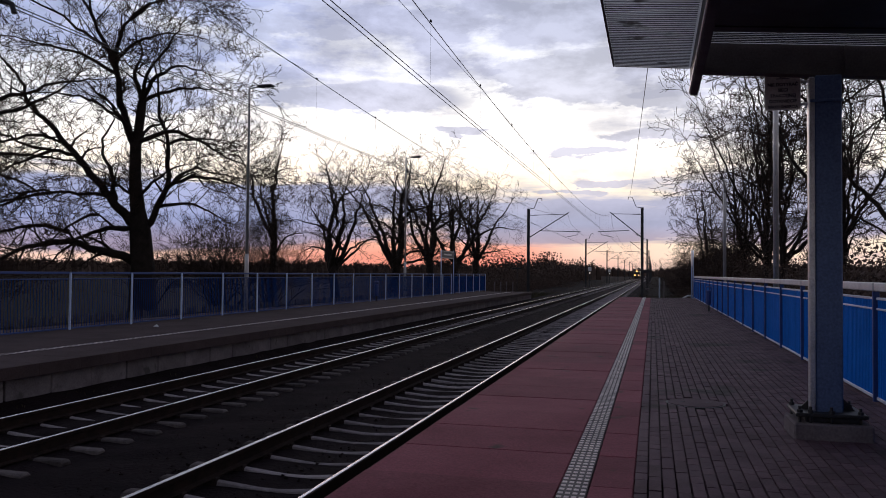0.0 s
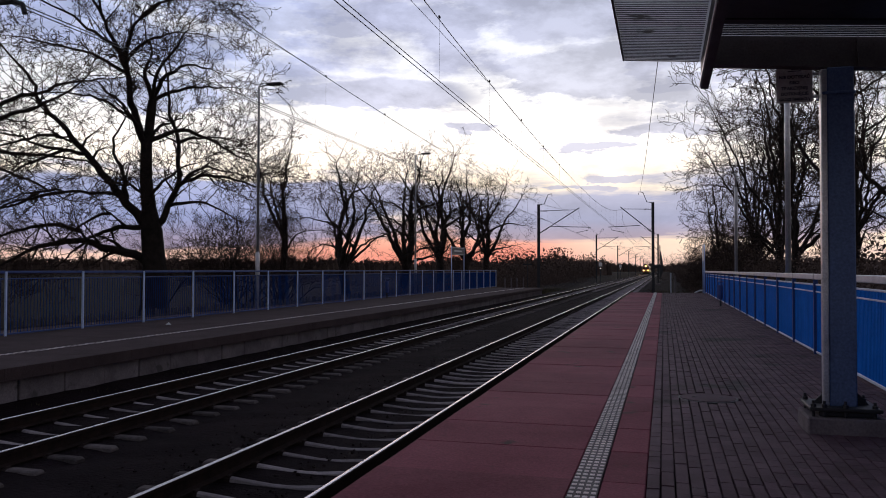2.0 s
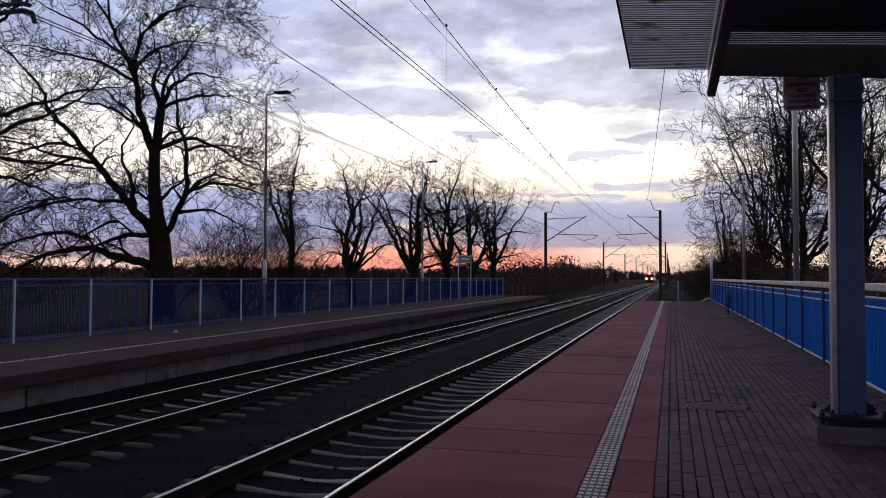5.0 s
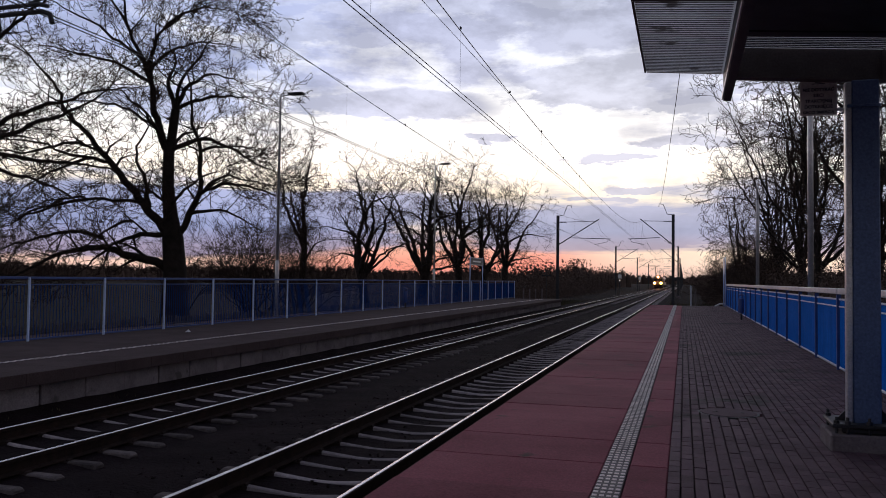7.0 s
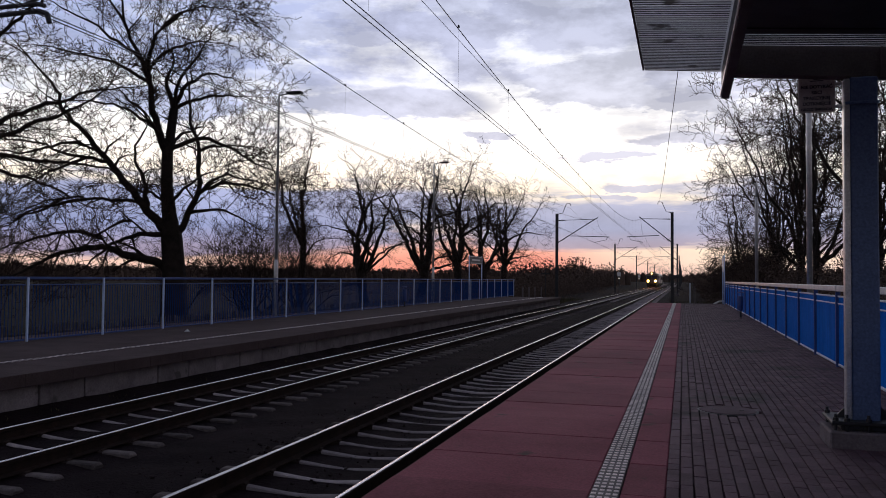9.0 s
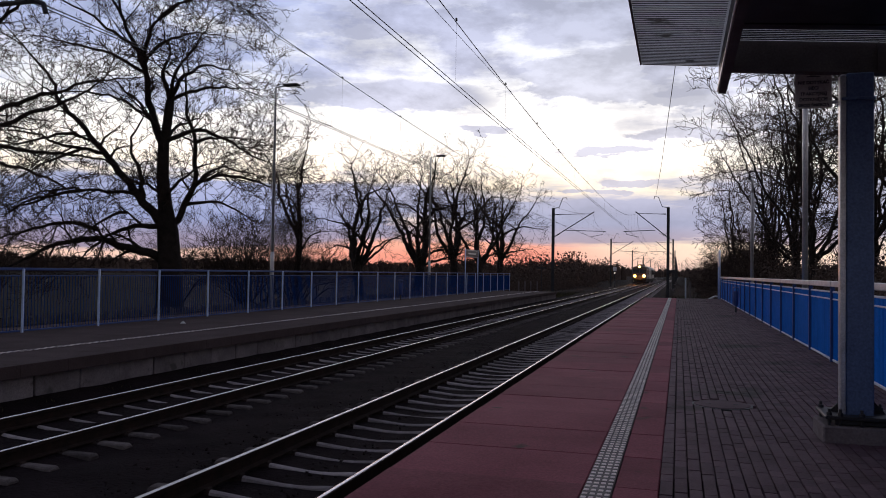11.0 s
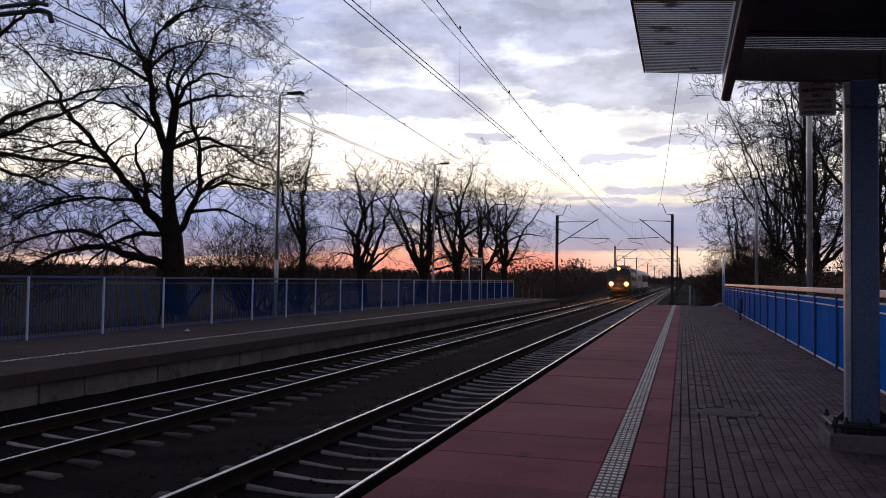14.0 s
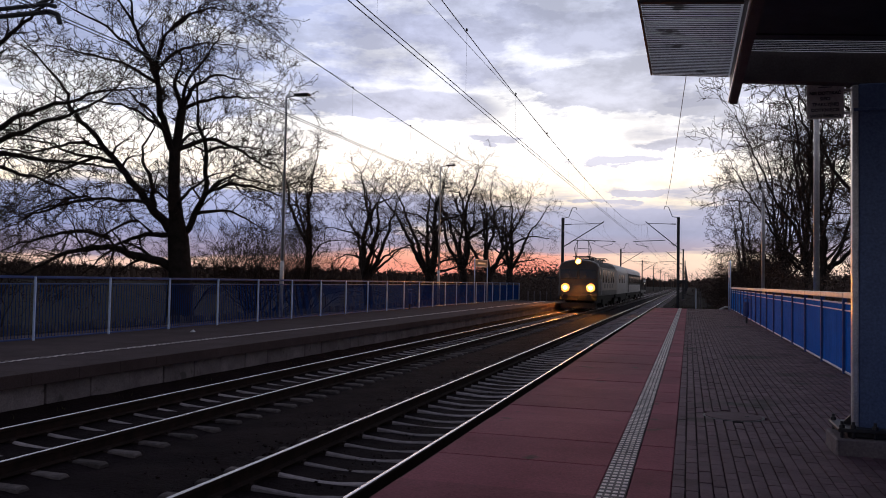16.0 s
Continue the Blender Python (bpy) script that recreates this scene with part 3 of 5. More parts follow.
def make_pavers():
    """Pavers in running bond: the nearest singly, the rest as one mesh."""
    platform = bpy.data.objects["platform_near"]
    pw, pl = 0.10, 0.20
    one = Shape().box(-pw / 2 + 0.004, -pl / 2 + 0.0012, -0.08, pw / 2 - 0.004, pl / 2 - 0.0012, 0.0, 0.004).mesh("paver", PAVER_ONE)
    rest = Shape()
    rng = random.Random(3)
    count = 0
    nx = int((6.55 - RED1 - 0.01) / pw)
    for j in range(-70, int((R_END - 0.1) / pl)):
        for i in range(nx):
            x = RED1 - 0.001 + (i + 0.5) * pw
            y = (j + 0.5 + 0.5 * (i % 2)) * pl
            if (x - 4.33) ** 2 + (y - 10.05) ** 2 < 0.36 ** 2:
                continue
            z = PZ + rng.uniform(-0.004, 0.002)
            if count < 300 and 6.2 < y < 8.4:
                count += 1
                ob = piece("paver", one, platform, x, y, z, rng.uniform(-0.012, 0.012))
                ob.rotation_euler[0], ob.rotation_euler[1] = rng.uniform(-0.012, 0.012), rng.uniform(-0.012, 0.012)
            else:
                a, b, e = pw / 2 - 0.004, pl / 2 - 0.0008, 0.0018
                t1, t2, c = rng.uniform(-0.0015, 0.0015), rng.uniform(-0.0015, 0.0015), 0.004
                vs = [(x - a, y - b, z - 0.03), (x + a, y - b, z - 0.03), (x + a, y + b, z - 0.03), (x - a, y + b, z - 0.03),
                      (x - a + c, y - b + e, z + t1), (x + a - c, y - b + e, z + t2), (x + a - c, y + b - e, z - t1), (x - a + c, y + b - e, z - t2)]
                rest.add(vs, [(4, 5, 6, 7), (0, 1, 5, 4), (1, 2, 6, 5), (2, 3, 7, 6), (3, 0, 4, 7)])
    ob = part("pavers", rest, PAVER, platform, "grey-brown pavers laid in rows")
    ob["kind"] = "stuff"


make_ground()
make_tracks()
make_left_platform()
make_right_platform()

# ---- fences ----
def make_fence(name, x, y0, panels, zb, zt, group_label, inner, near_to, bars_at=0.10, cap=False, thick=0.004, bay=2.5, wide=0.004, paint=BLUE):
    """A railing along the track: square posts every 2.5 m, rails and upright bars. inner: the side towards the track."""
    f = thing(name, group_label, "fence")
    f.location = (x, y0, 0)
    post = Shape().box(-0.024 if not cap else -0.052, -0.022, zb - 0.0, 0.024, 0.022, zt - (0.02 if not cap else 0.095), 0.006).mesh("post", PALE if not cap else BLUE_DARK)
    bar = Shape().box(-thick, -wide, zb + 0.10, thick, wide, zt - 0.19, 0.002).mesh("bar", paint)
    total = 0
    rest = Shape()
    for k in range(panels + 1):
        piece("post", post, f, 0 if cap else 0.045 * inner, k * bay, 0)
    for k in range(panels):
        a, b = k * bay + 0.032, k * bay + bay - 0.032
        if cap:
            part("cap_rail", Shape().box(-0.045, a, zt - 0.09, 0.045, b, zt + 0.015, 0.012), CAP_GREY, f, "pale galvanised cap rail")
        else:
            part("top_rail", Shape().box(-0.03, a - 0.03, zt - 0.06, 0.03, b + 0.03, zt, 0.008), BLUE_DARK, f)
        part("middle_rail", Shape().box(-0.02, a, zt - 0.195, 0.02, b, zt - 0.165, 0.006), PALE_GREY if cap else BLUE_DARK, f)
        if cap:
            part("middle_rail", Shape().box(-0.02, a, zt - 0.32, 0.02, b, zt - 0.295, 0.006), PALE_GREY, f)
        part("bottom_rail", Shape().box(-0.02, a, zb + 0.06, 0.02, b, zb + 0.10, 0.006), PALE_GREY if cap else BLUE_DARK, f)
        n = round(bay / bars_at)
        for i in range(1, n):
            y = k * bay + i * bay / n
            if total < 290 and k >= near_to:
                piece("bar", bar, f, 0, y, 0)
                total += 1
            else:
                rest.box(-thick, y - wide, zb + 0.10, thick, y + wide, zt - 0.19)
    if rest.v:
        ob = part("bar", rest, paint, f)
        ob["kind"] = "stuff"
    return f


def make_old_fence():
    """A low palisade of pale slats standing in the grass beyond the opposite platform."""
    f = thing("slat_fence", "low weathered palisade of pale upright slats in the grass", "fence")
    rng = random.Random(12)
    slat = Shape().box(-0.012, -0.03, -0.5, 0.012, 0.03, 0.62, 0.006).mesh("slat", OLD_WOOD)
    rest = Shape()
    for i in range(300):
        y = 12 + i * 0.14
        if rng.random() < 0.12:
            continue
        ob = piece("slat", slat, f, -13.6 + rng.uniform(-0.01, 0.01), y, rng.uniform(-0.05, 0.04))
        ob.rotation_euler[0] = rng.uniform(-0.03, 0.03)
    for z in (-0.25, 0.35):
        part("rail", Shape().box(-13.65, 11.9, z, -13.62, 54.2, z + 0.06, 0.008), OLD_WOOD, f)


# ---- lamp posts ----
def make_lamp_post(x, y, z0, top, reach, label, lower=3.2):
    p = thing("street_lamp", label, "lamp post", pose(x, y, z0), "platform lamp posts")
    h = top - z0
    part("base_section", Shape().tube([(0, 0, 0), (0, 0, lower), (0, 0, lower + 0.1)], [0.09, 0.082, 0.058], 10), GALV, p, "thicker galvanised lower section", True)
    part("pole", Shape().tube([(0, 0, lower + 0.1), (0, 0, h - 0.05), (reach * 0.02, 0, h)], [0.058, 0.045, 0.04], 8), GALV, p, "", True)
    part("arm", Shape().tube([(0, 0, h - 0.03), (reach * 0.55, 0, h + 0.03)], 0.03, 8), GALV, p)
    s = Shape()
    a, b = reach * 0.4, reach * 1.1
    s.box(min(a, b), -0.13, h + 0.0, max(a, b), 0.13, h + 0.09, 0.03)
    part("lamp_head", s, DARKSTEEL, p, "flat dark lamp head")
    part("lens", Shape().box(min(a, b) + 0.1, -0.09, h - 0.012, max(a, b) - 0.08, 0.09, h - 0.001, 0.004), GLASS, p)
    part("base_plate", Shape().box(-0.16, -0.16, -0.02, 0.16, 0.16, 0.02, 0.006), GALV, p)
    return p


# ---- catenary ----
SPAN, MAST0 = 69.7, 8.4
MAST_Y = [MAST0 + SPAN * i for i in range(-1, 11)]


def messenger(y, tx):
    """Sag of the messenger cable: lower over the near track."""
    k = 2 * (((y - MAST0) / SPAN) % 1.0) - 1
    low, near, far = (6.0, 0.82, 1.8) if tx == 0 else (6.3, 0.83, 1.5)
    return low + (near * abs(k) ** (2.4 if tx == 0 else 2.0) if k < 0 else far * k * k)


def make_mast(x, tx, y):
    m = thing("catenary_mast", "dark steel catenary mast with cantilever arm and insulators", "mast", pose(x, y, -0.6), "catenary masts")
    d = 1 if tx > x else -1
    pole = Shape()
    for a in (-0.11, 0.11):
        pole.box(-0.13, a - 0.012, 0, 0.13, a + 0.012, 8.95, 0.004)
    pole.box(-0.02, -0.1, 0.0, 0.02, 0.1, 8.95, 0.004)
    part("pole", pole, MAST, m)
    part("footing", Shape().box(-0.35, -0.35, -0.5, 0.35, 0.35, 0.25, 0.03), CONCRETE, m, "concrete footing")
    tip = (tx - x)
    if y < 20:
        part("register_tube", Shape().tube([(1.3, 0, 6.02), (3.75, 0, 6.03), (3.88, 0, 5.98), (3.92, 0, 5.86)], 0.034, 8), MAST, m)
        part("register_tube", Shape().tube([(1.3, 0, 6.12), (3.70, 0, 6.13), (3.84, 0, 6.09)], 0.030, 8), MAST, m)
    part("top_hook", Shape().tube([(0, 0, 8.9), (d * 0.55, 0, 9.0), (d * 0.9, 0, 9.9), (d * 1.25, 0, 9.95), (d * 1.3, 0, 9.7)], 0.035, 6), MAST, m)
    part("top_tie", Shape().tube([(0, 0, 8.3), (tip - 0.1 * d, 0, 8.38)], 0.028, 6), MAST, m)
    part("diagonal_arm", Shape().tube([(0, 0, 6.1), (tip + 0.1 * d, 0, 8.55)], 0.045, 7), MAST, m)
    part("register_arm", Shape().tube([(d * 1.2, 0, 6.8), (tip + 1.2 * d, 0, 6.68)], 0.035, 6), MAST, m)
    part("steady_arm", Shape().tube([(tip + 1.0 * d, 0, 6.65), (tip + 0.9 * d, 0, 6.4), (tip - 0.25 * d, 0, 6.15)], 0.022, 6), MAST, m)
    for z0, z1, a, b in ((8.3, 8.31, 0.25, 0.75), (6.22, 6.52, 0.2, 0.75)):
        s = Shape()
        for i in range(6):
            k = a + (b - a) * i / 5
            zz = z0 + (z1 - z0) * i / 5
            s.tube([(d * (k - 0.02), 0, zz), (d * (k + 0.02), 0, zz)], [0.085, 0.05], 8)
        part("insulator", s, GRIME, m, "ribbed brown insulator")
    return m


def make_wires():
    ys = [-60 + 2.5 * i for i in range(200)] + [445, 470, 500, 560, 640]
    for tx in TRACKS:
        w = thing("overhead_line", "paired copper contact wires hung from a sagging messenger cable", "overhead line", group="overhead lines")
        for off in (-0.05, 0.05):
            part("contact_wire", Shape().tube([(tx + off - 0.10 * math.cos(math.pi * (y - MAST0) / SPAN), y, 5.43) for y in ys], 0.0085, 4), WIRE, w)
        part("messenger_wire", Shape().tube([(tx - 0.05 * math.cos(math.pi * (y - MAST0) / SPAN), y, messenger(y, tx)) for y in ys], 0.010, 4), WIRE, w)
        part("stitch_wire", Shape().tube([(tx + 0.02, y, 6.27 if tx == 0 else 6.75) for y in np.linspace(MAST0 - 9.5, MAST0 + 9.5, 12)], 0.006, 4), WIRE, w)
        for i in range(90):
            y = 9.5 + 4.3 * (i - 6)
            part("dropper", Shape().tube([(tx, y, 5.43), (tx, y, messenger(y, tx))], 0.0018, 4), WIRE, w)
            part("clamp", Shape().box(tx - 0.014, y - 0.03, messenger(y, tx) - 0.03, tx + 0.014, y + 0.03, messenger(y, tx) + 0.015, 0.005), WIRE, w)
    # feeder cable strung along the mast tops
    w = thing("feeder_cable", "single dark feeder cable strung along the mast hooks", "cable")
    for x in (-6.6,):
        part("cable", Shape().tube([(x, y, 8.9 - 0.9 + 0.9 * (2 * (((y - MAST0) / SPAN) % 1) - 1) ** 2) for y in ys[40:]], 0.011, 4), WIRE, w)


# ---- canopy over the platform ----
def make_canopy():
    c = thing("platform_canopy", "open steel platform canopy with corrugated soffit and dark beams", "canopy")
    # corrugated sheet, ribs across the platform
    s = Shape()
    y0, y1, n = 1.45, 8.95, 75
    vs, fs = [], []
    for i in range(n * 4 + 1):
        y = y0 + (y1 - y0) * i / (n * 4)
        h = (0.0, 0.0, 0.03, 0.03)[i % 4]
        for x, z in ((3.44, 4.31), (4.218, 4.31), (4.297, 4.43), (8.2, 4.43)):
            vs.append((x, y, z + h))
    for i in range(n * 4):
        for k in (0, 1, 2):
            a = i * 4 + k
            fs.append((a, a + 1, a + 5, a + 4))
    s.add(vs, fs)
    part("soffit_sheet", s, SHEET, c, "stained corrugated metal soffit")
    part("roof_deck", Shape().box(4.297, y0, 4.465, 8.3, 7.5, 4.52, 0.01), DARKSTEEL, c)
    # thin dark bars give the shaded lines that the translucent corrugation loses
    rib = Shape().box(3.442, -0.0045, 4.302, 4.203, 0.0045, 4.3095, 0.003).mesh("rib", BROWNSTEEL)
    for i in range(int((y1 - y0) / 0.058)):
        piece("rib", rib, c, 0, y1 - 0.05 - 0.058 * i, 0)
    rib = Shape().box(4.31, -0.008, 4.419, 8.1, 0.008, 4.4295, 0.003).mesh("rib", DARKSTEEL)
    for i in range(13):
        piece("rib", rib, c, 0, 7.60 + 0.058 * i, 0)
    part("edge_flashing", Shape().box(3.415, y0, 4.315, 3.435, y1 + 0.02, 4.344), DARKSTEEL, c)
    part("gutter_beam", Shape().extrude([(4.22, 4.015), (4.295, 4.015), (4.295, 4.03), (4.235, 4.035), (4.235, 4.28), (4.295, 4.285), (4.295, 4.3), (4.22, 4.3)], y0, 8.9), DARKSTEEL, c, "dark steel edge beam")
    part("edge_strip", Shape().box(4.205, y0, 4.025, 4.218, 8.89, 4.07, 0.003), GALV, c, "bright worn edge")
    part("cross_beam", Shape().extrude([(8.30, 4.125), (8.44, 4.125), (8.44, 4.14), (8.38, 4.15), (8.38, 4.429), (8.36, 4.429), (8.36, 4.15), (8.30, 4.14)], 4.297, 8.1, "x"), BROWNSTEEL, c)
    part("web_stiffener", Shape().box(5.60, 8.30, 4.142, 5.615, 8.358, 4.415), BROWNSTEEL, c)
    part("cross_beam", Shape().box(4.297, 7.44, 4.312, 8.1, 7.56, 4.36, 0.004), DARKSTEEL, c)
    part("soffit_panel", Shape().box(4.297, y0, 4.322, 8.1, 7.43, 4.352, 0.004), DARKSTEEL, c, "dark closed soffit panel")
    part("rear_fascia", Shape().box(8.101, y0, 4.0, 8.2, 8.9, 4.3, 0.004), DARKSTEEL, c)
    part("cross_beam", Shape().box(3.44, 6.36, 4.235, 4.21, 6.41, 4.305, 0.004), DARKSTEEL, c)
    part("bolt", Shape().tube([(4.296, 8.62, 4.12), (4.318, 8.62, 4.12)], 0.016, 6), DARKSTEEL, c)


    # the whole roof falls gently away from the track
    done = set()
    for ob in c.children:
        if ob.data.name not in done:
            done.add(ob.data.name)
            for v in ob.data.vertices:
                v.co.z -= (v.co.x - 3.44) * 0.082


def make_column(y, label):
    c = thing("canopy_column", label, "column", pose(5.42, y, PZ), "canopy columns")
    # two channels back to back with a pale front edge
    part("shaft", Shape().box(-0.092, -0.14, 0.16, 0.145, 0.14, 3.42, 0.012), COLUMN, c, "dark blue painted steel shaft")
    part("edge_strip", Shape().box(-0.148, -0.15, 0.24, -0.094, -0.06, 3.405, 0.008), GALV, c, "pale worn corner strip")
    part("collar", Shape().box(-0.135, -0.155, 3.16, 0.155, 0.155, 3.19, 0.005), COLUMN, c)
    part("base_plate", Shape().box(-0.29, -0.28, 0.205, 0.33, 0.28, 0.24, 0.008), DARKSTEEL, c, "dark steel base plate")
    part("gusset", Shape().extrude([(-0.22, 0.24), (-0.093, 0.24), (-0.093, 0.38)], -0.01, 0.01), DARKSTEEL, c)
    part("gusset", Shape().extrude([(0.27, 0.24), (0.147, 0.24), (0.147, 0.38)], -0.01, 0.01), DARKSTEEL, c)
    for x, yy in ((-0.25, -0.23), (0.27, -0.23), (-0.25, 0.23), (0.27, 0.23), (-0.16, -0.25), (0.02, -0.25)):
        part("anchor_bolt", Shape().tube([(x, yy, 0.14), (x, yy, 0.30)], 0.014, 8).tube([(x, yy, 0.24), (x, yy, 0.268)], 0.027, 6), DARKSTEEL, c, "rusted anchor bolt and nut")
    part("footing", Shape().box(-0.31, -0.30, -0.06, 0.37, 0.30, 0.15, 0.016), CONCRETE, c, "chipped concrete footing")
    part("grout_pad", Shape().box(-0.20, -0.22, 0.1505, 0.26, 0.22, 0.204, 0.01), DARKSTEEL, c)
    return c


def make_warning_sign():
    s = thing("warning_sign", "small grey warning sign with dark lettering clamped to the column", "sign", pose(5.075, 8.5, 3.835))
    part("panel", Shape().box(-0.165, -0.006, -0.155, 0.165, 0.006, 0.20, 0.004), SIGNFACE, s)
    for i, (word, size) in enumerate((("NIE DOTYKAĆ", 0.038), ("SIECI", 0.038), ("TRAKCYJNEJ", 0.038), ("DOTKNIĘCIE", 0.038), ("GROZI ŚMIERCIĄ", 0.032))):
        cu = bpy.data.curves.new("lettering", "FONT")
        cu.body, cu.size, cu.align_x, cu.align_y, cu.extrude, cu.offset = word, size * 1.12, "CENTER", "CENTER", 0.0008, 0.0016
        cu.materials.append(INK)
        ob = new("lettering", cu)
        ob.parent = s
        ob.matrix_local = pose(0, -0.0085, 0.095 - i * 0.055, 90, 0, 0)
    part("bolt_mark", Shape().box(-0.06, -0.009, 0.15, 0.06, -0.0065, 0.158).box(-0.03, -0.009, 0.165, 0.03, -0.0065, 0.185), INK, s, "dark lightning mark")
    for z in (-0.1, 0.12):
        part("bracket", Shape().box(0.16, 0.007, z - 0.015, 0.26, 0.022, z + 0.015, 0.003), GALV, s)


def make_hanging_cable():
    w = thing("span_wire", "thin stay wire slanting down behind the canopy", "cable")
    part("wire", Shape().tube([(3.80, 8.93, 4.40), (3.2, 30, 5.9), (1.72, MAST0 + SPAN, 9.32)], [0.004, 0.008, 0.012], 4), WIRE, w)


# ---- small platform things ----
def make_station_sign(x, y, length, zb, zt, label, face=None):
    s = thing("station_sign", label, "sign", pose(x, y, PZ))
    for yy in (0, length):
        part("post", Shape().tube([(0, yy, 0), (0, yy, zt - PZ + 0.04)], 0.035, 8), PALE, s, "", True)
    part("panel", Shape().box(-0.025, 0.04, zb - PZ, 0.025, length - 0.04, zt - PZ, 0.01), face or LOCO_DARK, s, "name panel")
    part("border", Shape().box(0.0255, 0.1, zb - PZ + 0.03, 0.028, length - 0.1, zb - PZ + 0.06).box(0.0255, 0.1, zt - PZ - 0.06, 0.028, length - 0.1, zt - PZ - 0.03), WHITE, s)
    # a name too small to read
    part("lettering_bar", Shape().box(0.0255, length * 0.2, (zb + zt) / 2 - PZ - 0.05, 0.028, length * 0.8, (zb + zt) / 2 - PZ + 0.05), WHITE, s, "pale bar of lettering")
    return s


def make_bin(x, y, label):
    b = thing("litter_bin", label, "litter bin", pose(x, y, PZ), "litter bins")
    part("body", Shape().tube([(0, 0, 0.28), (0, 0, 0.32), (0, 0, 0.86), (0, 0, 0.88)], [0.09, 0.105, 0.11, 0.105], 14), BLUE_DARK, b, "", True)
    part("hood", Shape().tube([(0, 0, 1.0), (0, 0, 1.02), (0, 0, 1.06)], [0.12, 0.12, 0.07], 14), BLUE_DARK, b)
    for a in (-0.10, 0.10):
        part("hood_strut", Shape().box(a - 0.012, -0.012, 0.8, a + 0.012, 0.012, 1.01, 0.003), BLUE_DARK, b)
    part("post", Shape().tube([(0, 0.0, 0), (0, 0.0, 0.3)], 0.04, 8), DARKSTEEL, b)
    return b


def make_manhole():
    m = thing("manhole_cover", "round dark iron manhole cover set flush in the pavers", "manhole cover", pose(4.33, 10.05, PZ))
    part("frame", Shape().tube([(0, 0, -0.06), (0, 0, 0.0), (0, 0, 0.002)], [0.34, 0.34, 0.33], 40), DARKSTEEL, m)
    part("lid", Shape().tube([(0, 0, 0.0021), (0, 0, 0.006), (0, 0, 0.008)], [0.315, 0.315, 0.31], 40), PAVER_ONE, m, "worn concrete-filled lid")
    s = Shape()
    for k in (-1, 1):
        s.box(k * 0.15 - 0.03, -0.012, 0.0085, k * 0.15 + 0.03, 0.012, 0.012, 0.002)
    part("lifting_eyes", s, DARKSTEEL, m)


def make_lineside():
    """Posts, a signal box cabinet and signs beyond the platform ends."""
    for x, y, h in ((4.35, 66.0, 2.0), (4.75, 70.0, 1.7)):
        p = thing("marker_post", "weathered pale concrete marker post in the grass", "post", pose(x, y, -0.55), "marker posts")
        part("shaft", Shape().box(-0.055, -0.055, 0, 0.055, 0.055, h + 0.35, 0.015), PALE_GREY if y < 68 else CONCRETE, p)
    for i, y in enumerate((71, 73.5, 76, 79)):
        p = thing("fence_stake", "short grey stake beside the far platform end", "stake", pose(-9.8 + 0.1 * i, y, -0.65), "stakes by the platform end")
        part("shaft", Shape().box(-0.05, -0.05, 0, 0.05, 0.05, 1.9, 0.012), CONCRETE, p)
    r = thing("bent_rail", "bent pale pipe rail at the top of the steps", "rail", pose(6.0, 56.4, 0))
    part("pipe", Shape().tube([(-0.45, 0, 0.25), (-0.2, 0, 0.5), (0.1, 0, 0.66), (0.45, 0, 0.7)], 0.06, 8), WHITE, r, "", True)
    part("leg", Shape().tube([(0.4, 0, -0.5), (0.4, 0, 0.68)], 0.04, 8), WHITE, r)
    sg = thing("line_sign", "small dark plate fixed to the mast", "sign", pose(2.87, 77.975, 2.2))
    part("plate", Shape().box(-0.05, -0.02, 0, 0.75, 0.02, 0.32, 0.01), INK, sg)
    sg = thing("track_cross_sign", "dark cross-shaped line sign on a thin post", "sign", pose(-9.9, 84, -0.6))
    part("post", Shape().tube([(0, 0, 0), (0, 0, 3.6)], 0.035, 6), MAST, sg)
    part("cross_board", Shape().box(-0.5, -0.02, 3.1, 0.5, 0.02, 3.25, 0.01), MAST, sg)
    for x, y in ((-7.0, 146), (-7.0, 214)):
        sg = thing("signal", "lineside colour-light signal on a steel post showing a pale light", "signal", pose(x, y, -0.6), "lineside signals")
        part("post", Shape().tube([(0, 0, 0), (0, 0, 4.4)], 0.08, 8), MAST, sg)
        part("head", Shape().box(-0.28, -0.1, 2.6, 0.28, 0.1, 4.0, 0.05), MAST, sg)
        part("white_plate", Shape().box(-0.3, -0.14, 3.2, 0.3, -0.11, 3.9, 0.01), WHITE, sg)
        part("light", Shape().tube([(0, -0.13, 2.85), (0, -0.11, 2.85)], 0.13, 12), RED_SIGNAL, sg, "glowing pale light")
    pb = thing("paper_scrap", "crumpled white paper scrap lying on the platform", "litter", pose(-8.95, 19.0, PZ + 0.004))
    part("scrap", Shape().add([(-0.06, -0.05, 0), (0.05, -0.06, 0.01), (0.07, 0.04, 0.0), (-0.04, 0.06, 0.015), (0.01, 0, 0.075), (0.02, 0.01, 0.0)],
                              [(0, 1, 4), (1, 2, 4), (2, 3, 4), (3, 0, 4), (1, 0, 5), (2, 1, 5), (3, 2, 5), (0, 3, 5)]), WHITE, pb)

# ---- the train ----
def cab_outline(w, z0, z1, roof):
    """Cross-section of a vehicle body, with a rounded roof."""
    pts = [(-w, z0), (w, z0), (w, z1)]
    for i in range(1, 8):
        a = math.pi * i / 8
        pts.append((w * math.cos(a) * 0.98, z1 + (roof - z1) * math.sin(a) ** 0.8))
    pts.append((-w, z1))
    return pts


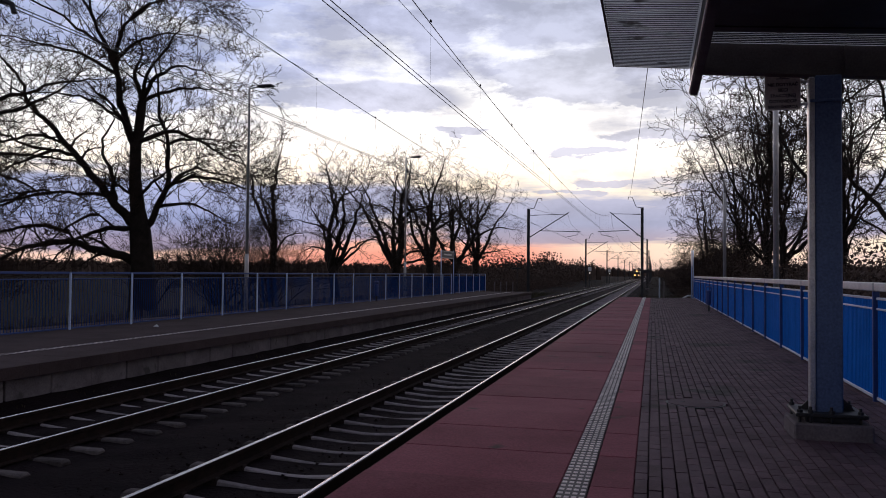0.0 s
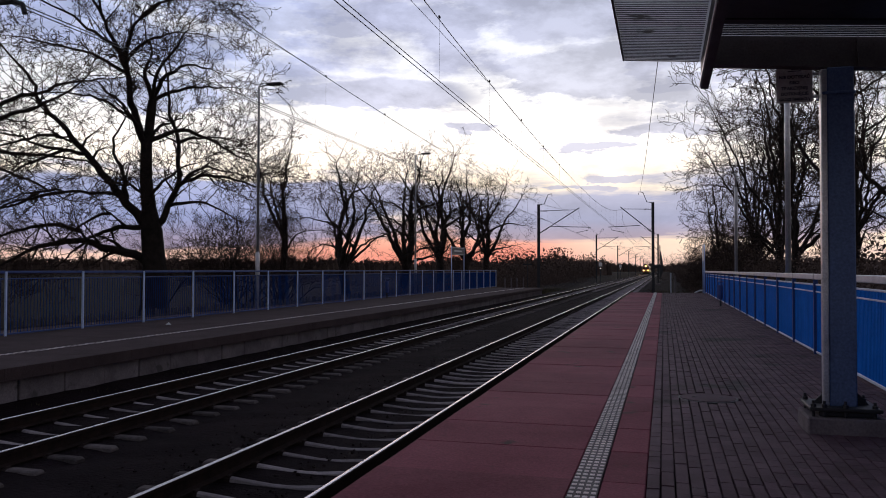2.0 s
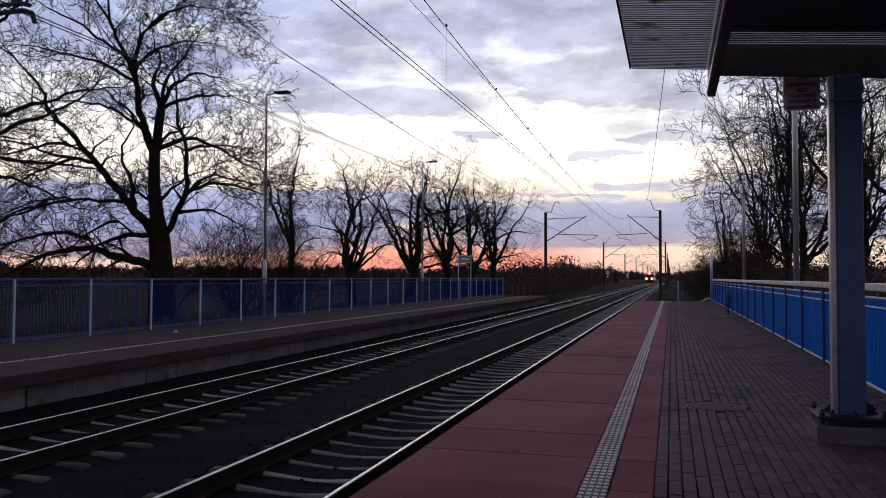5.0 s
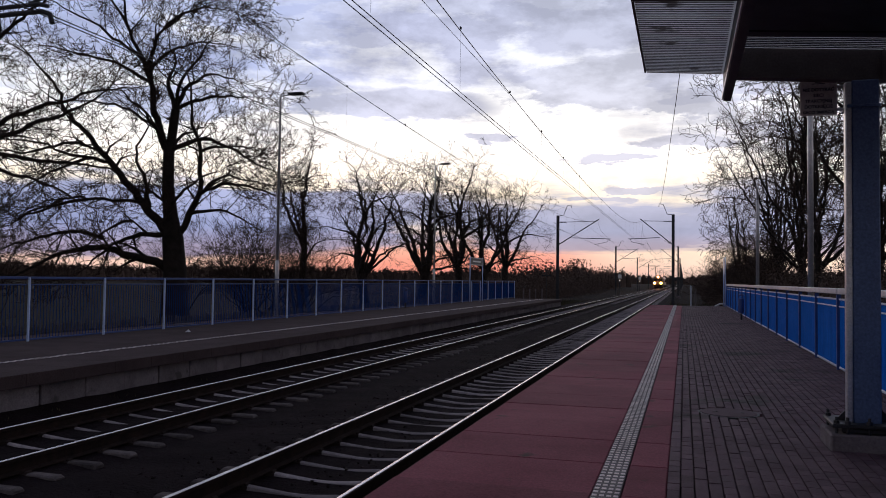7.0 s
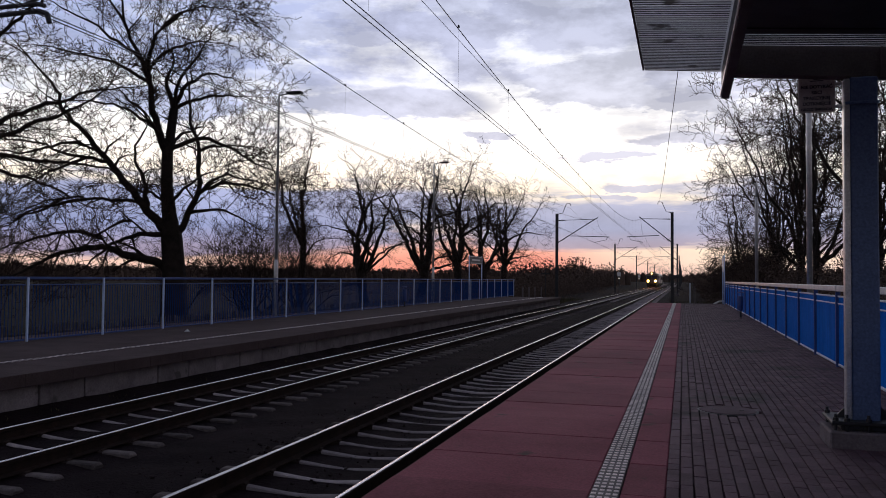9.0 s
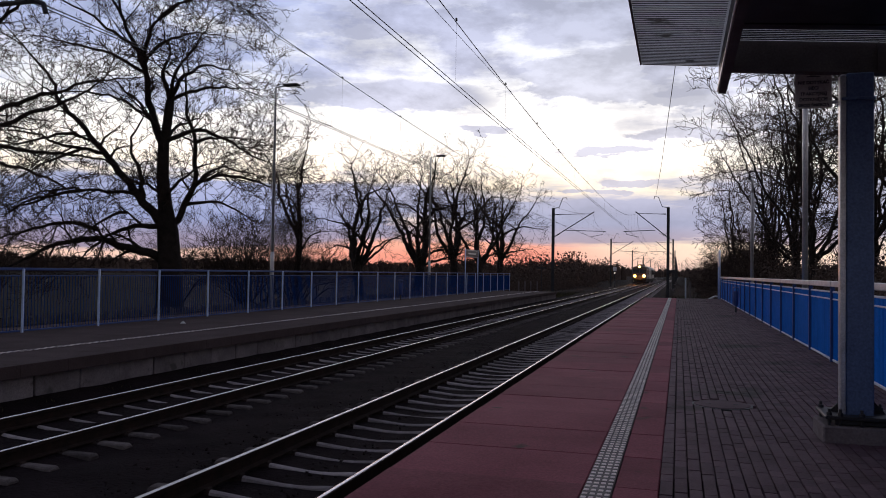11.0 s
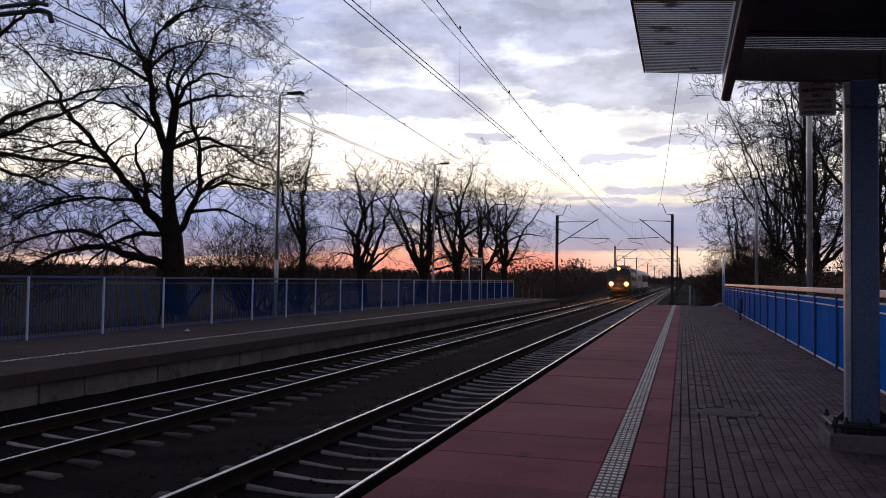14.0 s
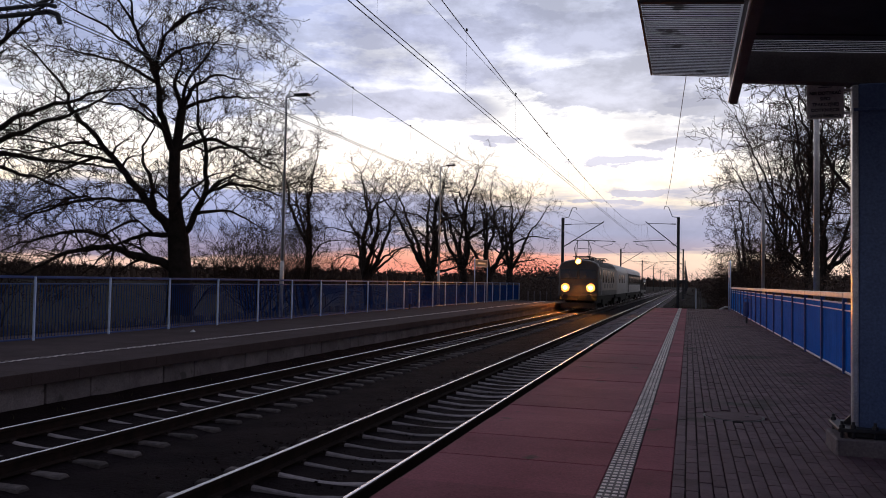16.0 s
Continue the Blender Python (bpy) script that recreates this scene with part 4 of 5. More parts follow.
def loft(sections):
    """Rings of equal count joined into a skin, closed at both ends. A section: (y, [(x, z), ...])."""
    s = Shape()
    n = len(sections[0][1])
    vs = [(x, y, z) for y, ring in sections for x, z in ring]
    fs = [(i * n + k, i * n + (k + 1) % n, (i + 1) * n + (k + 1) % n, (i + 1) * n + k) for i in range(len(sections) - 1) for k in range(n)]
    fs += [tuple(range(n))[::-1], tuple(range(len(vs) - n, len(vs)))]
    return s.add(vs, fs)


def ring_tube(x, y0, y1, z, r0, r1, n=24):
    """A short open tube along the track with a thin wall."""
    s = Shape()
    vs = [(x + r * math.cos(2 * math.pi * k / n), y, z + r * math.sin(2 * math.pi * k / n)) for r, y in ((r0, y0), (r1, y0), (r1, y1), (r0, y1)) for k in range(n)]
    s.add(vs, [(a * n + k, a * n + (k + 1) % n, (a + 1) % 4 * n + (k + 1) % n, (a + 1) % 4 * n + k) for a in range(4) for k in range(n)])
    return s


def make_bogie(parent, y, axles, r):
    for k in axles:
        for x in (-0.75, 0.75):
            part("wheel", Shape().tube([(x - 0.065, y + k, r), (x + 0.065, y + k, r)], r, 20), GRIME, parent)
        part("axle", Shape().tube([(-0.7, y + k, r), (0.7, y + k, r)], 0.08, 8), GRIME, parent)
    for x in (-1.05, 1.05):
        part("bogie_frame", Shape().box(x - 0.08, y + min(axles) - 0.7, r - 0.12, x + 0.08, y + max(axles) + 0.7, r + 0.22, 0.04), GRIME, parent)


def make_loco():
    t = thing("locomotive", "boxy grey electric locomotive with three lit amber headlamps and raised pantograph", "locomotive")
    L, w = 15.9, 1.49
    secs = []
    for y, k, lean in ((0.0, 0.93, 0.0), (0.12, 0.985, 0.05), (0.5, 1.0, 0.1), (L - 0.5, 1.0, 0.1), (L - 0.12, 0.985, 0.05), (L, 0.93, 0.0)):
        secs.append((y, [(x * k, z if z < 3.3 else 3.3 + (z - 3.3) * (0.82 + lean * 1.8)) for x, z in cab_outline(w, 1.12, 3.3, 3.86)]))
    # raked upper front
    secs = [(y + (0.0), ring) for y, ring in secs]
    s = loft(secs)
    s.v = [(x, y + max(0.0, z - 2.15) * (0.16 if y < 1 else (-0.16 if y > L - 1 else 0)), z) for x, y, z in s.v]
    part("body", s, LOCO, t, "welded steel body, coloured dark for its shaded front")
    part("front_band", Shape().box(-1.38, -0.02, 1.30, 1.38, 0.03, 1.95, 0.015), LOCO_DARK, t, "dark lower front panel")
    for sx in (-1, 1):
        part("windscreen", Shape().box(-0.62, -0.03, -0.36, 0.62, 0.03, 0.36, 0.02, pose(sx * 0.69, 0.09, 2.72, -9, 0, 0)), GLASS, t, "dark cab windscreen")
        part("wiper", Shape().box(-0.01, -0.06, -0.3, 0.01, -0.035, 0.2, 0.003, pose(sx * 0.6, 0.08, 2.72, -9, 20 * sx, 0)), GRIME, t)
        lamp = part("headlamp", Shape().tube([(sx * 0.94, -0.10, 1.72), (sx * 0.94, 0.02, 1.72)], [0.34, 0.35], 24), LOCO_DARK, t)
        part("lens", Shape().tube([(sx * 0.94, -0.205, 1.72), (sx * 0.94, -0.20, 1.72), (sx * 0.94, -0.18, 1.72), (sx * 0.94, -0.15, 1.72), (sx * 0.94, -0.113, 1.72)], [0.05, 0.10, 0.14, 0.17, 0.185], 24), GLARE, lamp, "lit amber lamp glass")
        part("bulb", Shape().tube([(sx * 0.94, -0.24, 1.72), (sx * 0.94, -0.232, 1.72), (sx * 0.94, -0.206, 1.72)], [0.03, 0.055, 0.07], 14), LAMP, lamp, "glaring amber-white bulb")
        part("hood", ring_tube(sx * 0.94, -0.125, -0.1005, 1.72, 0.325, 0.34), LOCO_DARK, lamp, "round lamp rim")
        part("reflector", Shape().tube([(sx * 0.94, -0.112, 1.72), (sx * 0.94, -0.1008, 1.72)], [0.322, 0.322], 24), HALO, lamp, "amber glowing disc that imitates the halo of light around the lamp")
        buf = part("buffer", Shape().tube([(sx * 0.88, -0.02, 1.04), (sx * 0.88, -0.50, 1.04)], [0.11, 0.09], 12), GRIME, t)
        part("buffer_head", Shape().tube([(sx * 0.88, -0.50, 1.04), (sx * 0.88, -0.56, 1.04)], [0.22, 0.19], 18), GRIME, buf)
        part("step", Shape().box(sx * 1.2 - 0.2, 0.05, 0.45, sx * 1.2 + 0.2, 0.3, 0.48, 0.008), GRIME, t)
        # paler skin over the body colour, which is darkened for the shaded front
        part("side_panel", Shape().box(sx * 1.488, 2.6, 1.52, sx * 1.497, L - 0.4, 3.28, 0.003), LOCO_SIDE, t, "beige body side, coloured paler than the shaded front")
        for i in range(5):
            y = 3.1 + i * 2.2
            part("side_window", Shape().box(sx * 1.490, y, 2.15, sx * 1.505, y + 1.15, 3.12, 0.004), GLASS, t, "dark side window")
            part("window_frame", Shape().box(sx * 1.486, y - 0.06, 2.09, sx * 1.501, y + 1.21, 3.18, 0.003), LOCO_DARK, t)
        for i in range(4):
            part("grille", Shape().box(sx * 1.486, 4.3 + i * 2.2, 1.7, sx * 1.504, 5.2 + i * 2.2, 2.05, 0.003), LOCO_DARK, t, "dark louvred grille")
        part("cab_window", Shape().box(sx * 1.475, 0.8, 2.4, sx * 1.505, 1.55, 3.05, 0.008), GLASS, t)
        part("cab_door", Shape().box(sx * 1.485, 1.8, 1.2, sx * 1.51, 2.5, 3.15, 0.01), LOCO_DARK, t, "dark cab door")
        part("handrail", Shape().tube([(sx * 1.53, 1.72, 1.2), (sx * 1.53, 1.72, 2.4)], 0.016, 6), GALV, t)
        part("side_band", Shape().box(sx * 1.488, 0.3, 1.14, sx * 1.502, L - 0.3, 1.5, 0.004), LOCO_DARK, t)
    top = part("top_headlamp", Shape().tube([(0, 0.05, 3.68), (0, 0.40, 3.68)], [0.235, 0.24], 18), LOCO_DARK, t)
    part("lens", Shape().tube([(0, 0.010, 3.68), (0, 0.016, 3.68), (0, 0.035, 3.68)], [0.09, 0.15, 0.17], 18), GLARE, top, "lit amber lamp glass")
    part("bulb", Shape().tube([(0, -0.01, 3.68), (0, -0.005, 3.68), (0, 0.009, 3.68)], [0.02, 0.035, 0.045], 12), LAMP, top, "glaring amber-white bulb")
    part("hood", ring_tube(0, -0.14, 0.0495, 3.68, 0.215, 0.235), LOCO_DARK, top, "round lamp hood")
    part("reflector", Shape().tube([(0, 0.036, 3.68), (0, 0.0495, 3.68)], [0.212, 0.212], 20), HALO, top, "amber glowing disc that imitates the halo of light around the lamp")
    roof = [(x * 1.004, z + 0.012) for x, z in cab_outline(w, 1.12, 3.3, 3.86)[2:]]
    part("roof", loft([(0.95, [(x * 0.985, z) for x, z in roof]), (1.3, roof), (L - 1.3, roof), (L - 0.95, [(x * 0.985, z) for x, z in roof])]), GRIME, t, "sooty dark roof")
    part("buffer_beam", Shape().box(-1.4, 0.0, 0.78, 1.4, 0.3, 1.11, 0.03), GRIME, t)
    part("coupler", Shape().box(-0.06, -0.35, 0.9, 0.06, 0.0, 1.02, 0.02).box(-0.04, -0.4, 0.55, 0.04, -0.3, 0.95, 0.01), GRIME, t)
    part("snow_plough", Shape().box(-1.3, 0.1, 0.18, 1.3, 0.16, 0.6, 0.02), GRIME, t)
    part("underframe", Shape().box(-1.3, 0.3, 0.8, 1.3, L - 0.3, 1.118, 0.02).box(-1.2, 6.2, 0.35, 1.2, 9.7, 0.8, 0.04), GRIME, t)
    make_bogie(t, 3.4, (-1.5, 1.5), 0.62)
    make_bogie(t, L - 3.4, (-1.5, 1.5), 0.62)
    for i in range(4):
        part("roof_box", Shape().box(-0.6, 5.0 + i * 1.7, 3.84, 0.6, 6.2 + i * 1.7, 4.05, 0.04), LOCO_DARK, t)
    for i in range(10):
        part("roof_insulator", Shape().tube([(-0.45 + 0.9 * (i % 2), 1.9 + 1.2 * i, 3.8), (-0.45 + 0.9 * (i % 2), 1.9 + 1.2 * i, 4.14)], [0.07, 0.045], 8), GRIME, t)
    part("roof_bar", Shape().tube([(0.45, 1.9, 4.17), (0.45, 13, 4.17)], 0.025, 6), GRIME, t)
    for y, raised in ((2.6, 1.0), (13.2, 0.12)):
        p = part("pantograph", Shape().box(-0.65, y - 0.9, 4.06, 0.65, y - 0.82, 4.12, 0.01).box(-0.65, y + 0.82, 4.06, 0.65, y + 0.9, 4.12, 0.01), GRIME, t, "dark pantograph")
        k = 0.62 * raised
        for x in (-0.5, 0.5):
            for d in (-1, 1):
                a, b, c = (x, y + d * 0.25, 4.12), (x * 1.1, y + d * (0.75 + 0.3 * (1 - raised)), 4.12 + k), (x * 0.8, y + d * 0.1, 4.12 + 2 * k)
                part("lower_arm", Shape().tube([a, b], 0.032, 6), GRIME, p)
                part("upper_arm", Shape().tube([b, c], 0.024, 6), GRIME, p)
        top = 4.12 + 2 * k
        for d in (-0.14, 0.14):
            part("collector_head", Shape().tube([(-0.95, y + d, top - 0.12), (-0.7, y + d, top + 0.03), (0.7, y + d, top + 0.03), (0.95, y + d, top - 0.12)], 0.028, 6), GRIME, p)
        part("cross_brace", Shape().tube([(-0.55, y - 0.75, 4.12 + k), (0.55, y + 0.75, 4.12 + k)], 0.02, 6), GRIME, p)
    return t


def make_coach(label, L, count, banded):
    t = thing("passenger_coach", label, "railway coach", group="coaches of the train")
    w = 1.43
    part("body", loft([(y, [(x * k, z) for x, z in cab_outline(w, 1.1, 3.25, 4.05)]) for y, k in ((0, 0.95), (0.15, 1), (L - 0.15, 1), (L, 0.95))]), COACH, t)
    for sx in (-1, 1):
        if banded:
            part("window_band", Shape().box(sx * 1.425, 0.2, 2.0, sx * 1.436, L - 0.2, 3.2, 0.003), GRIME, t, "dark window band")
        for i in range(count):
            part("window", Shape().box(sx * 1.437, 2.2 + i * 2.06, 2.15, sx * 1.446, (3.6 if banded else 3.1) + i * 2.06, 2.95, 0.003), GLASS, t)
        for y in (0.5, L - 1.3):
            part("door", Shape().box(sx * 1.42, y, 1.15, sx * 1.445, y + 0.8, 3.1, 0.006), GRIME if banded else COACH, t)
    part("gangway", Shape().box(-0.55, -0.35, 1.1, 0.55, -0.01, 3.3, 0.1), GRIME, t)
    part("underframe", Shape().box(-1.3, 0.2, 0.75, 1.3, L - 0.2, 1.09, 0.02).box(-1.1, 8.5, 0.4, 1.1, 15, 0.75, 0.03), GRIME, t)
    make_bogie(t, 3.0, (-1.25, 1.25), 0.46)
    make_bogie(t, L - 3.0, (-1.25, 1.25), 0.46)
    return t


LOCO_THING = make_loco()
def make_flat_wagon():
    t = thing("flat_wagon", "low dark flat wagon trailing behind the coaches", "railway wagon", group="coaches of the train")
    L = 14.0
    part("deck", Shape().box(-1.35, 0.2, 1.0, 1.35, L - 0.2, 1.22, 0.02), GRIME, t)
    part("side_sill", Shape().box(-1.42, 0.2, 0.85, -1.355, L - 0.2, 1.2, 0.01), LOCO_DARK, t)
    part("side_sill", Shape().box(1.355, 0.2, 0.85, 1.42, L - 0.2, 1.2, 0.01), LOCO_DARK, t)
    for y in (0.25, 4.6, 9.2, L - 0.33):
        for x in (-1.38, 1.38):
            part("stake", Shape().box(x - 0.04, y, 1.2, x + 0.04, y + 0.08, 1.75, 0.01), GRIME, t)
    make_bogie(t, 2.4, (-0.9, 0.9), 0.46)
    make_bogie(t, L - 2.4, (-0.9, 0.9), 0.46)
    return t


COACHES = [make_coach("short pale grey passenger coach coupled behind the locomotive", 13.4, 4, False), make_coach("passenger coach with dark upper half and pale lower side", 24.5, 10, True), make_flat_wagon()]


def motions():
    """The train runs in on the far track at a steady 22.7 m/s."""
    def front(t):
        return 60.6 + 22.7 * (16.0 - t)

    times = [0.0, 4.0, 8.0, 12.0, 16.0]
    walk(LOCO_THING, [(t, pose(TRACKS[1], front(t), 0.004)) for t in times])
    for i, c in enumerate(COACHES):
        walk(c, [(t, pose(TRACKS[1], front(t) + (16.75, 31.0, 56.4)[i], 0.004)) for t in times])

# ---- trees and woods ----
def segments_mesh(name, segs, sides, mat):
    """Tapered prisms, one for each branch segment."""
    a = np.array(segs, dtype=np.float64)
    p, q, r0, r1 = a[:, 0:3], a[:, 3:6], a[:, 6], a[:, 7]
    d = q - p
    d /= np.linalg.norm(d, axis=1)[:, None] + 1e-9
    ref = np.where(np.abs(d[:, 2:3]) < 0.9, np.array([[0, 0, 1.0]]), np.array([[1.0, 0, 0]]))
    u = np.cross(d, ref)
    u /= np.linalg.norm(u, axis=1)[:, None]
    v = np.cross(d, u)
    n = len(a)
    vs = np.zeros((n, 2 * sides, 3))
    for k in range(sides):
        c, s = math.cos(2 * math.pi * k / sides), math.sin(2 * math.pi * k / sides)
        o = u * c + v * s
        vs[:, k] = p + o * r0[:, None] - d * r0[:, None] * 0.2
        vs[:, sides + k] = q + o * r1[:, None] + d * r1[:, None] * 0.2
    base = (np.arange(n) * 2 * sides)[:, None]
    loops = []
    for k in range(sides):
        m = (k + 1) % sides
        loops.append(np.concatenate([base + k, base + m, base + sides + m, base + sides + k], 1))
    faces = np.stack(loops, 1).reshape(-1, 4)
    return quads_mesh(name, vs.reshape(-1, 3), faces, mat, True)


def quads_mesh(name, vs, faces, mat, smooth=False):
    me = bpy.data.meshes.new(name)
    me.vertices.add(len(vs))
    me.vertices.foreach_set("co", np.asarray(vs, dtype=np.float32).ravel())
    me.loops.add(faces.size)
    me.loops.foreach_set("vertex_index", faces.astype(np.int32).ravel())
    me.polygons.add(len(faces))
    me.polygons.foreach_set("loop_start", np.arange(0, faces.size, 4, dtype=np.int32))
    if smooth:
        me.polygons.foreach_set("use_smooth", np.ones(len(faces), dtype=bool))
    me.update(calc_edges=True)
    me.validate()
    me.materials.append(mat)
    return me


class Tree:
    def __init__(self, seed, wander=0.22, lift=0.04, depth=5, kids=(8, 8, 7, 5, 4), spread=(30, 65), thin=0.0065, ratio=(0.48, 0.70)):
        self.r = random.Random(seed)
        self.segs, self.tips = [], []
        self.wander, self.lift, self.depth, self.kids, self.spread, self.thin, self.ratio = wander, lift, depth, kids, spread, thin, ratio

    def turn(self, d, degrees):
        """d turned by some degrees to a random side."""
        ax = d.cross(Vector((self.r.gauss(0, 1), self.r.gauss(0, 1), self.r.gauss(0, 1))))
        if ax.length < 1e-4:
            ax = Vector((1, 0, 0))
        return Matrix.Rotation(radians(degrees), 3, ax.normalized()) @ d

    def branch(self, p, d, length, r, level, first=0.25, droop=0.0, aim=None):
        rnd = self.r
        n = max(3, min(12, int(length / (0.30 + 0.08 * (self.depth - level))))) if level < self.depth - 1 else (4 if level < self.depth else 3)
        step = length / n
        kids = self.kids[min(level, len(self.kids) - 1)]
        when = sorted(first + (1 - first) * (i + rnd.random()) / max(1, kids) for i in range(kids)) if level < self.depth else []
        kink = (0.16, 0.42, 0.50, 0.45, 0.32, 0.2, 0.2)[level] * self.wander / 0.2
        bend = Vector((rnd.gauss(0, 1), rnd.gauss(0, 1), rnd.gauss(0, 1))) * (0.07 if level < 3 else 0.14)
        for i in range(n):
            lift = self.lift if level < 3 else self.lift * 0.5
            if aim is not None:
                d = d.lerp(aim, min(0.5, 2.0 / n)).normalized()
            if rnd.random() < kink:
                d = self.turn(d, rnd.uniform(10, 36) * (1.0 if level else 0.4))
            d = (d + bend * (1.0 if level else 0.3) + Vector((rnd.gauss(0, 0.05), rnd.gauss(0, 0.05), rnd.gauss(0, 0.05) + lift - droop))).normalized()
            q = p + d * step
            k0, k1 = i / n, (i + 1) / n
            ra, rb = max(self.thin, r * (1 - 0.84 * k0)), max(self.thin * 0.7, r * (1 - 0.84 * k1))
            self.segs.append((*p, *q, ra, rb))
            while when and when[0] <= k1:
                when.pop(0)
                side = (self.turn(d, rnd.uniform(*self.spread) * (1.0 if level < 2 else 0.88)) + Vector((0, 0, 0.10))).normalized()
                ln = length * rnd.uniform(*self.ratio) * (1.0 if level < 2 else 1.04) * (1.15 - 0.5 * k1) * (1.0 if level else 0.86)
                if ln > 0.12:
                    self.branch(q, side, ln, max(self.thin, rb * rnd.uniform(0.52, 0.80) * (1.0 if level else 0.72)), level + 1, 0.2)
            p = q
        if level >= 2:
            self.tips.append((tuple(p), tuple(d)))

    def make(self, name, label, m, leaves=0, group="", leaf=0.05):
        t = thing(name, label, "tree", m, group)
        thick = [s for s in self.segs if s[6] > 0.035]
        thin = [s for s in self.segs if s[6] <= 0.035]
        part("trunk", segments_mesh("trunk", thick, 7, BARK), BARK, t, "dark furrowed trunk and limbs")
        part("crown", segments_mesh("crown", thin, 3, TWIG), TWIG, t, "dense bare twigs")
        if leaves:
            rnd = random.Random(5)
            top = max(q[0][2] for q in self.tips)
            high = [q[0] for q in self.tips if q[0][2] > 0.62 * top]
            clumps = [rnd.choice(high) for _ in range(leaves // 7)]
            tips = [rnd.choice(clumps) for _ in range(leaves)]
            part("leaves", flakes("leaves", tips, 0.20, leaf, LEAF), LEAF, t, "sparse brownish young leaves")
        return t


def flakes(name, centres, scatter, size, mat, seed=3):
    """Small leaf blades, one quad each, about the points given."""
    rng = np.random.default_rng(seed)
    c = np.array(centres) + rng.normal(0, scatter, (len(centres), 3))
    n = len(c)
    u = rng.normal(size=(n, 3))
    u /= np.linalg.norm(u, axis=1)[:, None]
    v = np.cross(u, rng.normal(size=(n, 3)))
    v /= np.linalg.norm(v, axis=1)[:, None]
    s = size * rng.uniform(0.6, 1.4, (n, 1))
    vs = np.stack([c - u * s, c + v * s * 0.55, c + u * s, c - v * s * 0.55], 1).reshape(-1, 3)
    return quads_mesh(name, vs, np.arange(4 * n).reshape(-1, 4), mat)


def heading(degrees, across, into, deep=0.0):
    """A direction in the upright plane along across: 0 along it, 90 up; deep leans it out of that plane."""
    a = radians(degrees)
    return (across * math.cos(a) + Vector((0, 0, math.sin(a))) + into * deep).normalized()


def grow_limb(t, p, ways, length, r, kids=11, twig=2.0, end=0.16, level=2, first=0.16):
    """A limb that follows a run of headings, thinning as it goes, with side branches all along it."""
    rnd = t.r
    wood = [g for g in t.segs if g[6] > 0.05]
    if wood:
        p = min((Vector(g[3:6]) for g in wood), key=lambda q: (q - p).length)
    n = max(5, int(length / 0.36))
    when = sorted(first + (1 - first) * (i + rnd.random()) / kids for i in range(kids))
    d = ways[0]
    for i in range(n):
        k0, k1 = i / n, (i + 1) / n
        f = k0 * (len(ways) - 1)
        j = min(int(f), len(ways) - 2)
        aim = ways[j].lerp(ways[j + 1], f - j)
        d = (aim + Vector((rnd.gauss(0, 0.17), rnd.gauss(0, 0.17), rnd.gauss(0, 0.17)))).normalized()
        q = p + d * (length / n)
        ra, rb = r * (1 - (1 - end) * k0 ** 0.85), r * (1 - (1 - end) * k1 ** 0.85)
        t.segs.append((*p, *q, max(ra, t.thin), max(rb, t.thin)))
        while when and when[0] <= k1:
            when.pop(0)
            side = (t.turn(d, rnd.uniform(30, 68)) + Vector((0, 0, 0.12))).normalized()
            t.branch(q, side, twig * rnd.uniform(0.55, 1.25) * (0.80 + 0.35 * k1), max(t.thin, rb * rnd.uniform(0.30, 0.58)), level, 0.15)
        p = q
    for _ in range(3):
        t.branch(p, t.turn(d, rnd.uniform(8, 36)), twig * rnd.uniform(0.8, 1.2), max(t.thin, r * end * 0.9), level, 0.1)


